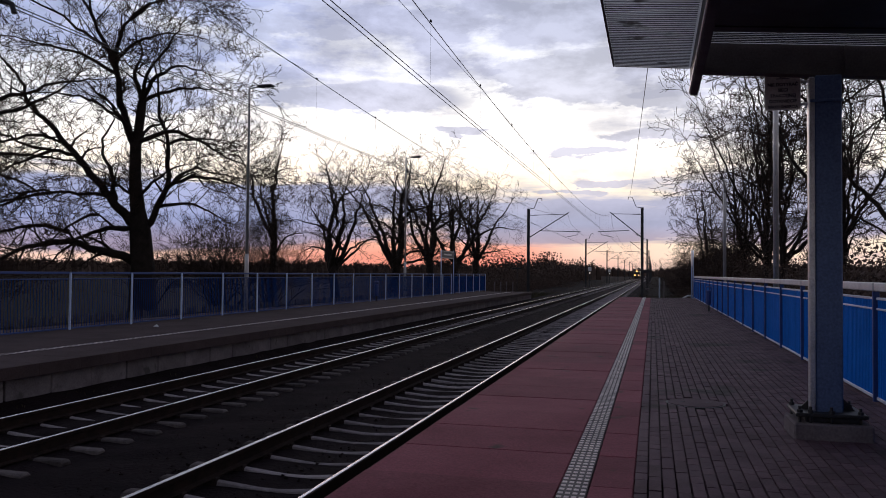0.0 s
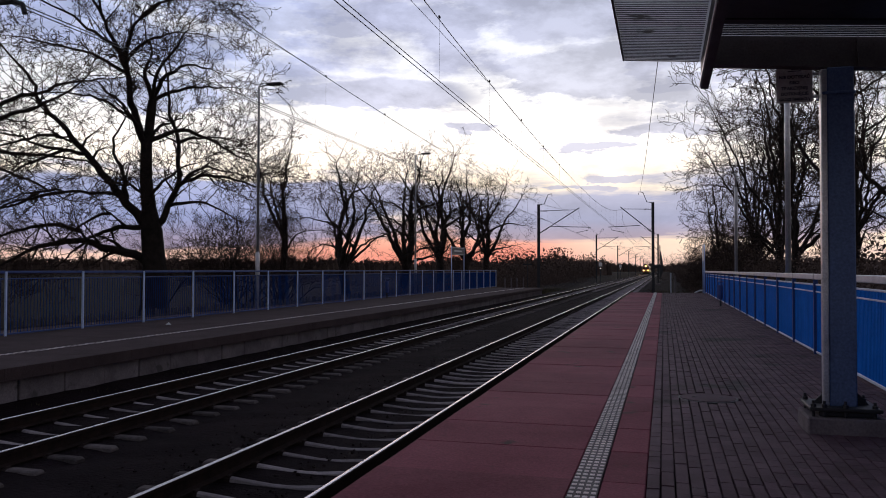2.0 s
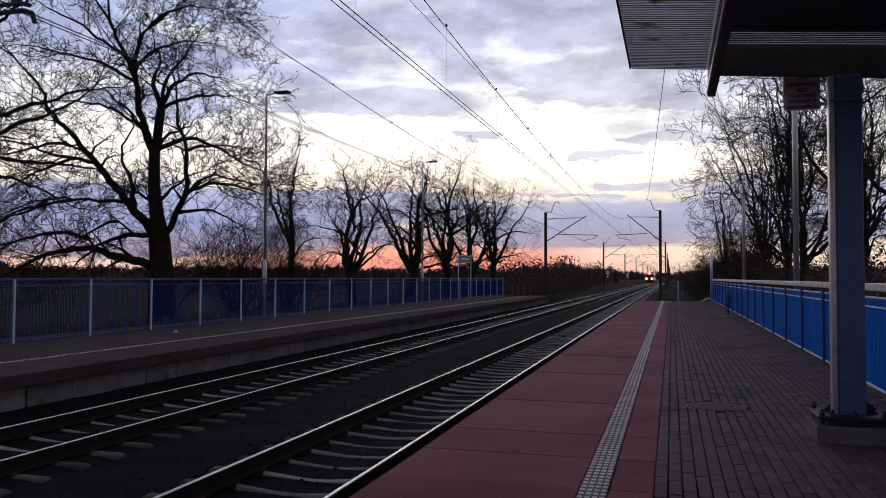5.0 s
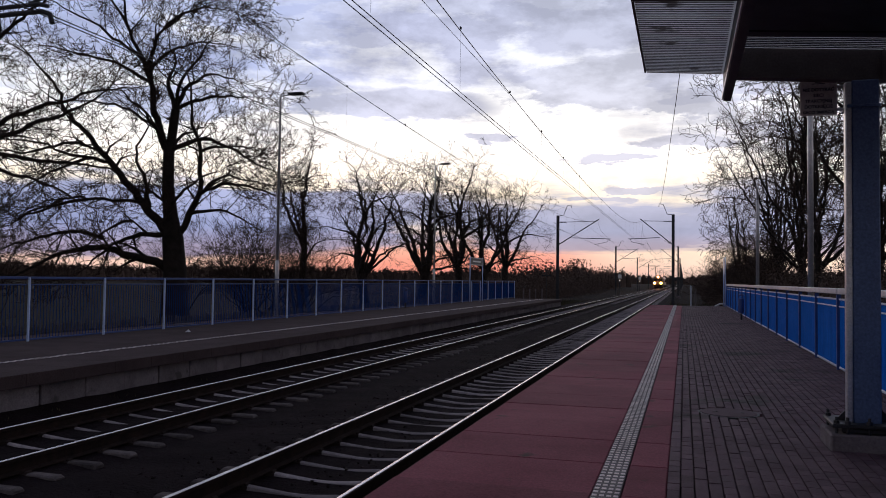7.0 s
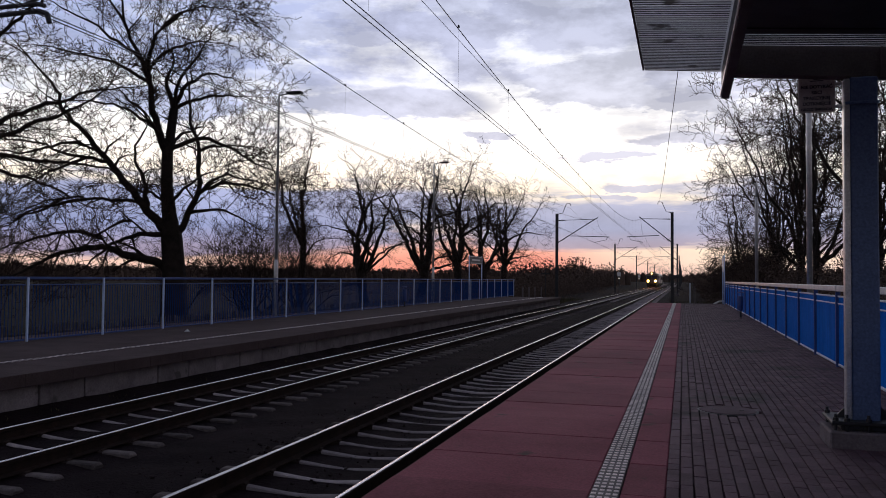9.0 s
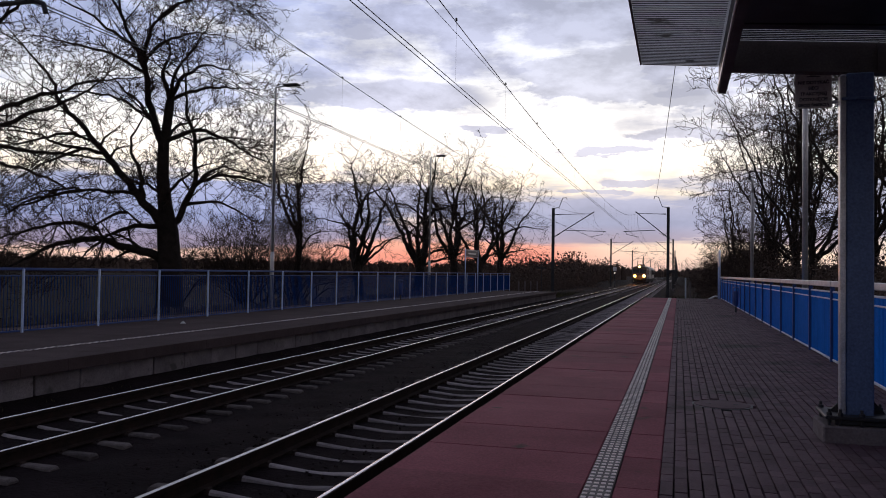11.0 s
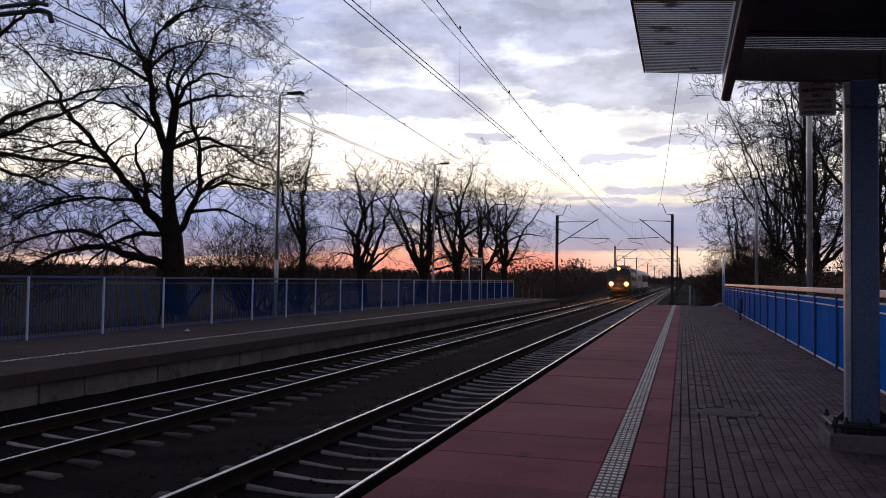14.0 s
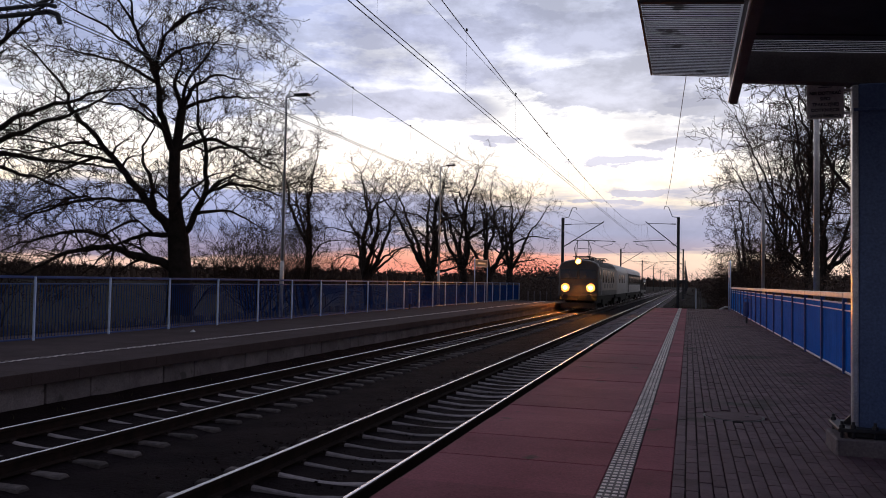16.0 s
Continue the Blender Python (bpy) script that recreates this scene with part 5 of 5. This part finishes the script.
def make_great_tree():
    """The old spreading tree behind the opposite platform: a short bole, two leaders and heavy crooked limbs."""
    t = Tree(11, wander=0.34, lift=-0.006, depth=5, kids=(7, 12, 6, 4, 2), spread=(22, 64), thin=0.0122, ratio=(0.38, 0.60))
    across, into, up = Vector((0.81, 0.585, 0)), Vector((-0.585, 0.81, 0)), Vector((0, 0, 1))

    def stem(x0, z0, x1, z1, r0, r1):
        t.segs.append((*(across * x0 + up * z0), *(across * x1 + up * z1), r0, r1))

    def limb(x, h, ways, length, r, deep=0.0, kids=11, twig=2.3, end=0.16):
        grow_limb(t, across * x + up * h, [heading(w, across, into, deep) for w in ways], length, r, kids, twig, end)

    stem(0.66, -0.6, 0.62, 0.6, 0.95, 0.72)
    stem(0.62, 0.6, 0.60, 2.6, 0.72, 0.58)
    stem(0.60, 2.6, 0.46, 4.4, 0.58, 0.52)
    stem(0.46, 4.4, 0.34, 5.4, 0.52, 0.37)
    stem(0.34, 5.4, 0.18, 6.9, 0.37, 0.30)
    stem(0.18, 6.9, 0.18, 8.6, 0.30, 0.27)
    stem(0.20, 8.4, 0.44, 10.7, 0.24, 0.22)
    # two leaders and what they carry
    limb(0.14, 8.4, (122, 104, 102, 110, 108, 112), 8.6, 0.22, 0.05, 11)
    limb(-0.62, 11.2, (86, 80, 72, 40, 60), 5.4, 0.15, -0.08, 8)
    limb(0.42, 10.5, (104, 92, 66, 112, 80), 4.2, 0.14, 0.1, 9)
    limb(0.46, 10.6, (64, 58, 24, -12, -20), 4.2, 0.14, -0.05, 8)
    limb(0.46, 10.3, (34, 20, 6, 10, -6), 4.6, 0.12, 0.12, 8)
    limb(-0.40, 13.0, (48, 26, 4, -10), 4.2, 0.10, 0.1, 8)
    limb(-0.10, 14.4, (52, 20, 2, -8), 3.8, 0.09, -0.15, 8)
    limb(-0.95, 11.9, (150, 165, 176, 190), 6.0, 0.10, 0.1, 13)
    limb(-1.05, 12.8, (128, 146, 158, 150), 6.2, 0.10, -0.1, 13)
    limb(-0.30, 9.5, (138, 168, 192, 204), 5.8, 0.09, -0.2, 12)
    limb(-1.30, 14.4, (112, 130, 150), 4.4, 0.08, 0.1, 9)
    # the great limb out to the far side, and the smaller one that climbs from it
    limb(0.05, 4.6, (128, 124, 128, 136, 118, 122), 11.0, 0.25, 0.06, 16)
    limb(-0.80, 5.8, (92, 104, 122, 80, 62, 95), 5.2, 0.13, -0.05, 10, 1.6)
    limb(-2.75, 7.8, (170, 160, 178, 196), 6.0, 0.10, 0.1, 13)
    limb(-3.60, 9.0, (186, 200, 178, 196), 5.2, 0.09, -0.15, 12)
    # low limbs that arch over and hang
    limb(0.15, 3.3, (138, 150, 170, 202, 212, 186), 8.2, 0.25, -0.08, 16)
    limb(0.10, 4.2, (170, 180, 214, 236, 214), 5.0, 0.16, 0.15, 12)
    limb(-1.05, 6.1, (178, 182, 186, 206, 214), 6.4, 0.10, 0.05, 14)
    limb(-2.30, 4.7, (172, 188, 206, 198), 6.2, 0.11, 0.1, 14)
    limb(-3.20, 5.6, (186, 196, 214, 222), 4.6, 0.09, -0.2, 14)
    limb(-3.60, 7.6, (196, 210, 222, 236), 4.4, 0.09, 0.2, 14)
    limb(-1.60, 5.4, (196, 214, 226, 238), 3.6, 0.08, -0.1, 12)
    limb(-4.60, 6.6, (200, 214, 226), 3.8, 0.08, 0.0, 14)
    # limbs over the platform side
    limb(0.72, 4.0, (52, 62, 84, 90, 106, 78, 92), 9.2, 0.19, -0.04, 15)
    limb(0.64, 5.0, (70, 58, 18, -8, -18, -26), 6.8, 0.15, 0.05, 13)
    limb(0.50, 8.4, (38, 14, -22, -38, -24, -14), 6.2, 0.14, -0.05, 12)
    limb(0.95, 6.0, (60, 46, 2, -6, -14), 4.8, 0.11, 0.15, 10)
    limb(1.60, 5.6, (12, -4, -24, -32), 4.0, 0.10, -0.1, 12)
    limb(1.80, 8.6, (30, 10, -14, -22), 3.4, 0.09, 0.1, 11)
    # limbs towards and away from the line
    for h, w, deep in ((5.4, (60, 40, 15), -1.2), (5.8, (125, 150, 165), 1.2), (8.0, (110, 140, 160), -1.0), (8.6, (70, 45, 30), 1.1), (10.4, (80, 60, 40), -0.9)):
        limb(0.2, h, w, 5.6, 0.11, deep, 11)
    return t.make("tree", "great old bare spreading tree with heavy crooked low limbs", pose(-20.6, 34, -0.5), 500)


def avenue_tree(seed, height, r, reach, lean=0.0, thin=0.02, fork=0.27, leaders=4, arms=9, fan=1.0):
    """A stout bole that opens into a few climbing leaders; crooked side limbs arch out and hang at their ends."""
    t = Tree(seed, 0.34, -0.004, 4, (6, 8, 4, 3), (22, 62), thin, (0.42, 0.66))
    rnd = random.Random(seed * 7)
    p, d = Vector((0, 0, -0.5)), Vector((lean, 0.3 * lean, 1)).normalized()
    bole = height * fork
    for i in range(5):
        q = p + d * (bole + 0.5) / 5
        t.segs.append((*p, *q, r * (1.5, 1.1, 0.98, 0.92, 0.88)[i], r * (1.1, 0.98, 0.92, 0.88, 0.84)[i]))
        d = (d + Vector((rnd.gauss(0, 0.05), rnd.gauss(0, 0.05), 0.02))).normalized()
        p = q
    up = Vector((0, 0, 1))
    for i in range(leaders):
        az = 2 * math.pi * (i + rnd.uniform(-0.25, 0.25)) / leaders + seed
        out, over = Vector((math.cos(az), math.sin(az), 0)), Vector((-math.sin(az), math.cos(az), 0))
        a = rnd.uniform(42, 66) * fan if i else 84
        ways = [heading(w + rnd.uniform(-12, 12), out, over, rnd.uniform(-0.2, 0.2)) for w in (a - 4, a + 4, a + 12, a - 8, a + 2)]
        ln = (height - bole) * rnd.uniform(0.80, 0.92)
        grow_limb(t, p - up * 0.2 * i, ways, ln, r * (0.62 if i else 0.72), 10, reach * 0.46, 0.14, first=0.25)
    for i in range(arms):
        az = 2.4 * i + rnd.uniform(-0.5, 0.5)
        out, over = Vector((math.cos(az), math.sin(az), 0)), Vector((-math.sin(az), math.cos(az), 0))
        h = bole * rnd.uniform(0.8, 1.0) if i < arms * 0.35 else bole + (height - bole) * rnd.uniform(0.08, 0.5)
        a = rnd.uniform(38, 62)
        ways = [heading(w + rnd.uniform(-14, 14), out, over, rnd.uniform(-0.25, 0.25)) for w in (a, a - 12, a - 30, a - 48, a - 62)]
        grow_limb(t, Vector((d.x, d.y, 0)) * h * 0.3 + up * h, ways, reach * rnd.uniform(0.85, 1.2), r * rnd.uniform(0.28, 0.42), 8, reach * 0.42, 0.18, first=0.35)
    return t


def make_trees():
    make_great_tree()
    row = "bare trees behind the opposite platform"
    # tree beyond the view whose limbs reach in
    t = Tree(23, 0.34, -0.006, 5, (7, 7, 6, 4, 2), (22, 64), 0.012, (0.38, 0.60))
    t.segs.append((0, 0, -0.4, 0, 0, 7.0, 0.5, 0.36))
    t.segs.append((0, 0, 7.0, 0.1, 0.1, 10.0, 0.36, 0.28))
    out, over = Vector((0.90, 0.43, 0)), Vector((-0.43, 0.90, 0))
    for h, ways, ln, r, deep in ((7.2, (34, 22, 30, 26, 44), 8.6, 0.18, 0.0), (6.4, (18, 4, -10, -22), 8.4, 0.15, 0.1), (8.6, (40, 28, 12, 20), 8.6, 0.16, 0.15), (9.2, (56, 44, 34, 40), 8.2, 0.16, -0.15),
                                  (5.4, (10, -6, -18, -30), 7.4, 0.13, -0.1), (9.6, (86, 78, 70), 7.0, 0.22, 0.1), (8.4, (130, 145, 160), 6.5, 0.16, 0.3), (8.8, (150, 160, 170), 6.5, 0.16, -0.4)):
        grow_limb(t, Vector((0, 0, h)), [heading(w, out, over, deep) for w in ways], ln, r, 11, 2.4)
    t.make("tree", "bare old tree whose long limbs reach along the platform", pose(-27.5, 27.5, -0.5), 0, row)
    # the row goes on at even steps
    t = avenue_tree(31, 12.4, 0.25, 3.4, 0.02, 0.0105, 0.36, 3, 3)
    t.make("tree", "slender bare forked tree with a thin upright crown", pose(-20.0, 47.7, -0.5), 200, row)
    avenue_tree(41, 12.2, 0.38, 4.8, -0.10, 0.0130, 0.24, 4, 9).make("tree", "bare round-crowned tree with a few brown leaves", pose(-20.0, 59.2, -0.5, 0, 0, 20), 420, row, 0.06)
    a = avenue_tree(57, 14.9, 0.46, 5.2, 0.04, 0.0155, 0.22, 5, 9).make("tree", "bare stout tree with many climbing limbs and brown leaf tufts", pose(-20.0, 72.9, -0.5), 420, row, 0.07)
    b = avenue_tree(63, 16.9, 0.44, 5.4, 0.0, 0.017, 0.24, 5, 8).make("tree", "bare tall round-crowned tree with a few brown leaves", pose(-20.0, 86.3, -0.5), 300, row, 0.07)
    copy_thing(b, pose(-20.0, 98.5, -0.7, 0, 0, 130))
    copy_thing(a, pose(-20.0, 110.0, 1.2, 0, 0, 75))
    # tall close-grown trees behind the near platform
    grove = "tall bare trees behind the near platform"
    c = avenue_tree(71, 17.4, 0.20, 3.9, 0.02, 0.0150, 0.24, 6, 7, 1.34).make("tree", "tall narrow bare tree in a close grove", pose(10.4, 45.5, -0.5), 0, grove)
    d = avenue_tree(83, 16.6, 0.19, 4.1, -0.02, 0.0150, 0.28, 5, 8, 1.34).make("tree", "tall narrow bare tree in a close grove", pose(11.8, 38.5, -0.5), 0, grove)
    for i, (x, y, z, rz) in enumerate(((10.6, 52.5, -0.6, 40), (11.4, 59, -0.5, 200), (10.5, 66, -0.7, 80), (10.8, 75, -1.2, 300), (12.8, 32, -1.0, 250), (9.8, 87, -2.4, 20), (14.0, 49, -0.6, 170))):
        copy_thing(c if i % 2 else d, pose(x, y, z, 0, 0, rz))


def leafy_mass(name, label, category, spots, per, size, seed, kind="stuff", mat=WOODS):
    """Dense undergrowth or distant woods: blades filling rounded clumps, with gaps at the rim."""
    rng = np.random.default_rng(seed)
    pts = []
    for x, y, z, rx, ry, rz in spots:
        v = rng.normal(size=(per, 3))
        v /= np.linalg.norm(v, axis=1)[:, None]
        rad = rng.uniform(0.25, 1.0, (per, 1)) ** 0.5
        lump = 1 + 0.25 * np.sin(v[:, :1] * 7 + x) * np.cos(v[:, 1:2] * 6 + y) + 0.15 * np.sin(v[:, 2:] * 11 + x * 3)
        pts.append(np.array([[x, y, z]]) + v * rad * lump * np.array([[rx, ry, rz]]))
    c = np.concatenate(pts)
    c = c[c[:, 2] > -0.7]
    ob = new(name, flakes(name, c, 0.02, size, mat, seed))
    return tagged(ob, label, category, kind=kind)


def make_bushes():
    rng = random.Random(9)
    # twiggy bushes between the trees
    for i, (x, y, h) in enumerate(((-21, 43, 5.5), (-22.5, 46, 5.0), (-19.6, 41.3, 5.5), (-18.6, 44.5, 5), (-24, 40, 4.5), (-30, 33, 5), (-20.5, 44.5, 5), (-22, 52, 5), (8.6, 61, 5), (9.4, 70, 5), (8.9, 80, 5), (9.6, 92, 5), (8.8, 108, 5))):
        if i < 2:
            t = Tree(100 + i, 0.22, 0.05, 4, (6, 7, 4, 3), (16, 48), 0.0095)
            for k in range(7):
                az = k * 0.9
                t.branch(Vector((0.2 * math.cos(az), 0.2 * math.sin(az), -0.2)), Vector((0.35 * math.cos(az), 0.35 * math.sin(az), 1)).normalized(), 1.15 * h * rng.uniform(0.7, 1), 0.06, 1, 0.2)
            ob = t.make("bush", "tall leafless bush of thin upright stems", pose(x, y, -0.5), 0, "leafless bushes")
            ob["category"] = "bush"
            first = ob if i == 0 else first
            second = ob
        else:
            copy_thing(first if i % 2 else second, pose(x, y, -0.6 - 0.2 * (i % 3), 0, 0, 47 * i))
    hedge = [(9.0 + 1.2 * rng.random() + 0.02 * y, y, 0.4 + 0.4 * rng.random(), 2.0, 2.4, 1.9 + rng.random()) for y in range(8, 130, 3)]
    hedge += [(13 + 3 * rng.random(), y, 0.6, 3.0, 3.0, 2.0 + 1.0 * rng.random()) for y in range(12, 120, 4)]
    leafy_mass("hedge", "dark dense evergreen undergrowth behind the near platform fence", "undergrowth", hedge, 1400, 0.078, 21)
    tall = [(8.4 + 0.012 * y + 1.6 * rng.random(), y + 2 * rng.random(), 0.9 + 0.8 * rng.random(), 1.0 + 1.2 * rng.random(), 2.0, 1.4 + 2.6 * rng.random()) for y in range(58, 140, 3)]
    tall += [(7.7 + 0.9 * rng.random(), y, -0.3, 0.9 + 0.6 * rng.random(), 2.0, 0.6 + 1.1 * rng.random()) for y in range(68, 150, 4)]
    tall += [(6.2 + 2.0 * rng.random() + 0.01 * y, y, 0.5, 1.2 + rng.random(), 4.5, 1.2 + 3.4 * rng.random() ** 1.5) for y in range(150, 420, 8)]
    tall += [(7.6 + 0.9 * rng.random(), y, 0.6, 1.2, 2.5, 2.0 + 2.0 * rng.random()) for y in range(92, 150, 4)]
    tall += [(8.9 + 1.2 * rng.random(), y, 1.2, 1.3, 1.8, 2.2 + 2.0 * rng.random()) for y in range(60, 92, 3)]
    leafy_mass("shrubs", "dark bushy shrubs beside the line past the platform end", "shrub", tall, 1200, 0.09, 22)
    low = [(-13.5 - 3.0 * rng.random() - 0.02 * y, y, -0.2, 1.6, 2.2, 0.8 + 0.6 * rng.random()) for y in range(66, 190, 4)]
    low += [(-13 - 12 * rng.random(), 88 + 5 * i, 0.4, 3, 3.5, 1.8 + 1.4 * rng.random()) for i in range(24)]
    leafy_mass("thicket", "dark low thicket beside the far platform end", "undergrowth", low, 1500, 0.08, 23)
    # distant wood line across the fields: a dark body with a ragged fringe
    far, body = [], Shape()
    for i in range(300):
        a = radians(-66 + i * 0.36)
        d = (430 if abs(math.sin(a)) > 0.06 else 1100) + 40 * noise.noise((i * 0.09, 0, 0))
        k = d / 430
        h = (5.5 + 3.0 * noise.noise((i * 0.13, 4.0, 0)) + 2.5 * rng.random()) * (k if k < 2 else 0.62 * k)
        x, y = 3.8 + d * math.sin(a), d * math.cos(a)
        body.tube([(x, y, -1), (x, y, h * 0.6), (x, y, h)], [2.4 * k, 2.0 * k, 0.4 * k], 6)
        far.append((x, y, h * 0.75, 2.2 * k, 2.2 * k, h * 0.42))
    ob = leafy_mass("distant_woods", "low dark line of distant woods on the horizon", "woods", far, 130, 0.55, 24)
    core = part("undergrowth", body, WOODS, ob)
    core["kind"] = "stuff"
    mid = []
    for i in range(46):
        y = 150 + 7 * i
        mid.append((-13 - 0.03 * y - 12 * rng.random(), y, 1.0, 4, 5, 3.0 + 3.6 * rng.random()))
        mid.append((11 + 0.02 * y + 8 * rng.random(), y, 1.0, 4, 5, 3.0 + 4.0 * rng.random()))
    leafy_mass("lineside_trees", "dark bushes and small trees lining the railway far off", "trees", mid, 700, 0.30, 25)


def make_grass():
    """Blades of rough grass beyond the far fence, at the foot of its platform and past the platform ends."""
    rng = np.random.default_rng(31)
    vs, fs = [], []
    zones = [(-19.5, -11.7, 9, 60, 9000, 0.32), (-5.82, -5.55, 8, 40, 500, 0.10), (2.4, 8.0, 56, 100, 4000, 0.4), (-12.5, -6.6, 66.5, 110, 4000, 0.4), (6.9, 9.0, 10, 56, 1500, 0.4)]
    for x0, x1, y0, y1, n, h in zones:
        for _ in range(n):
            x, y = rng.uniform(x0, x1), rng.uniform(y0, y1)
            z = ground_height(x, y) + (0.12 if -5.9 < x < -5.5 else 0.0)
            a, w, k = rng.uniform(0, 6.3), rng.uniform(0.008, 0.02), h * rng.uniform(0.4, 1.3)
            dx, dy = math.cos(a), math.sin(a)
            lx, ly = rng.normal(0, 0.3) * k, rng.normal(0, 0.3) * k
            i = len(vs)
            vs += [(x - dx * w, y - dy * w, z - 0.03), (x + dx * w, y + dy * w, z - 0.03), (x + lx + dx * w * 0.3, y + ly + dy * w * 0.3, z + k), (x + lx - dx * w * 0.3, y + ly - dy * w * 0.3, z + k)]
            fs.append((i, i + 1, i + 2, i + 3))
    tagged(new("grass", quads_mesh("grass", np.array(vs), np.array(fs), GRASS)), "dark rough grass along the railway and fences", "grass", kind="stuff")


# ---- put it together ----
make_canopy()
make_column(8.42, "dark blue steel canopy column bolted to a concrete footing")
make_warning_sign()
make_hanging_cable()
make_fence("fence_far", FENCE_L, 14.79 - 2.47 * 12, 34, 0.5, 1.99, "blue steel bar fence with pale posts along the far platform", 1, 11, thick=0.009, wide=0.0045, bay=2.47, paint=BLUE_BARS)
make_fence("fence_near", 6.48, 15.82 - 2.48 * 12, 28, 0.50, 1.965, "blue steel bar fence with pale cap rail beside the near platform", -1, 9, 0.075, cap=True, thick=0.006, wide=0.031, bay=2.48)
make_old_fence()
for x, y, r, lab in ((-11.3, 28.3, 0.9, "tall galvanised lamp post behind the opposite platform fence"), (-11.3, 48.9, 0.9, "tall galvanised lamp post behind the opposite platform fence"),
                     (7.5, 26.6, -0.95, "tall galvanised lamp post behind the near platform fence"), (7.5, 45.0, -0.22, "tall galvanised lamp post behind the near platform fence")):
    make_lamp_post(x, y, -0.6, 7.1 if y == 45.0 else (9.14 if y == 28.3 else 9.3), r, lab, 3.2 if x < 0 else (6.9 if y == 45.0 else 8.6))
for y in MAST_Y[1:]:
    make_mast(-7.85, TRACKS[1], y)
    if y > 40:
        make_mast(2.87, TRACKS[0], y)
make_wires()
make_station_sign(-10.2, 53.7, 3.6, 3.05, 3.60, "dark station name sign with pale lettering on two posts")
make_station_sign(6.3, 53.4, 2.0, 2.6, 3.6, "white station name sign on two posts at the platform end", WHITE)
make_bin(6.1, 35.5, "dark blue hooded litter bin beside the fence")
make_bin(-9.95, 39.6, "dark blue hooded litter bin beside the fence")
make_manhole()
make_lineside()
make_trees()
make_bushes()
make_grass()
make_pavers()
motions()
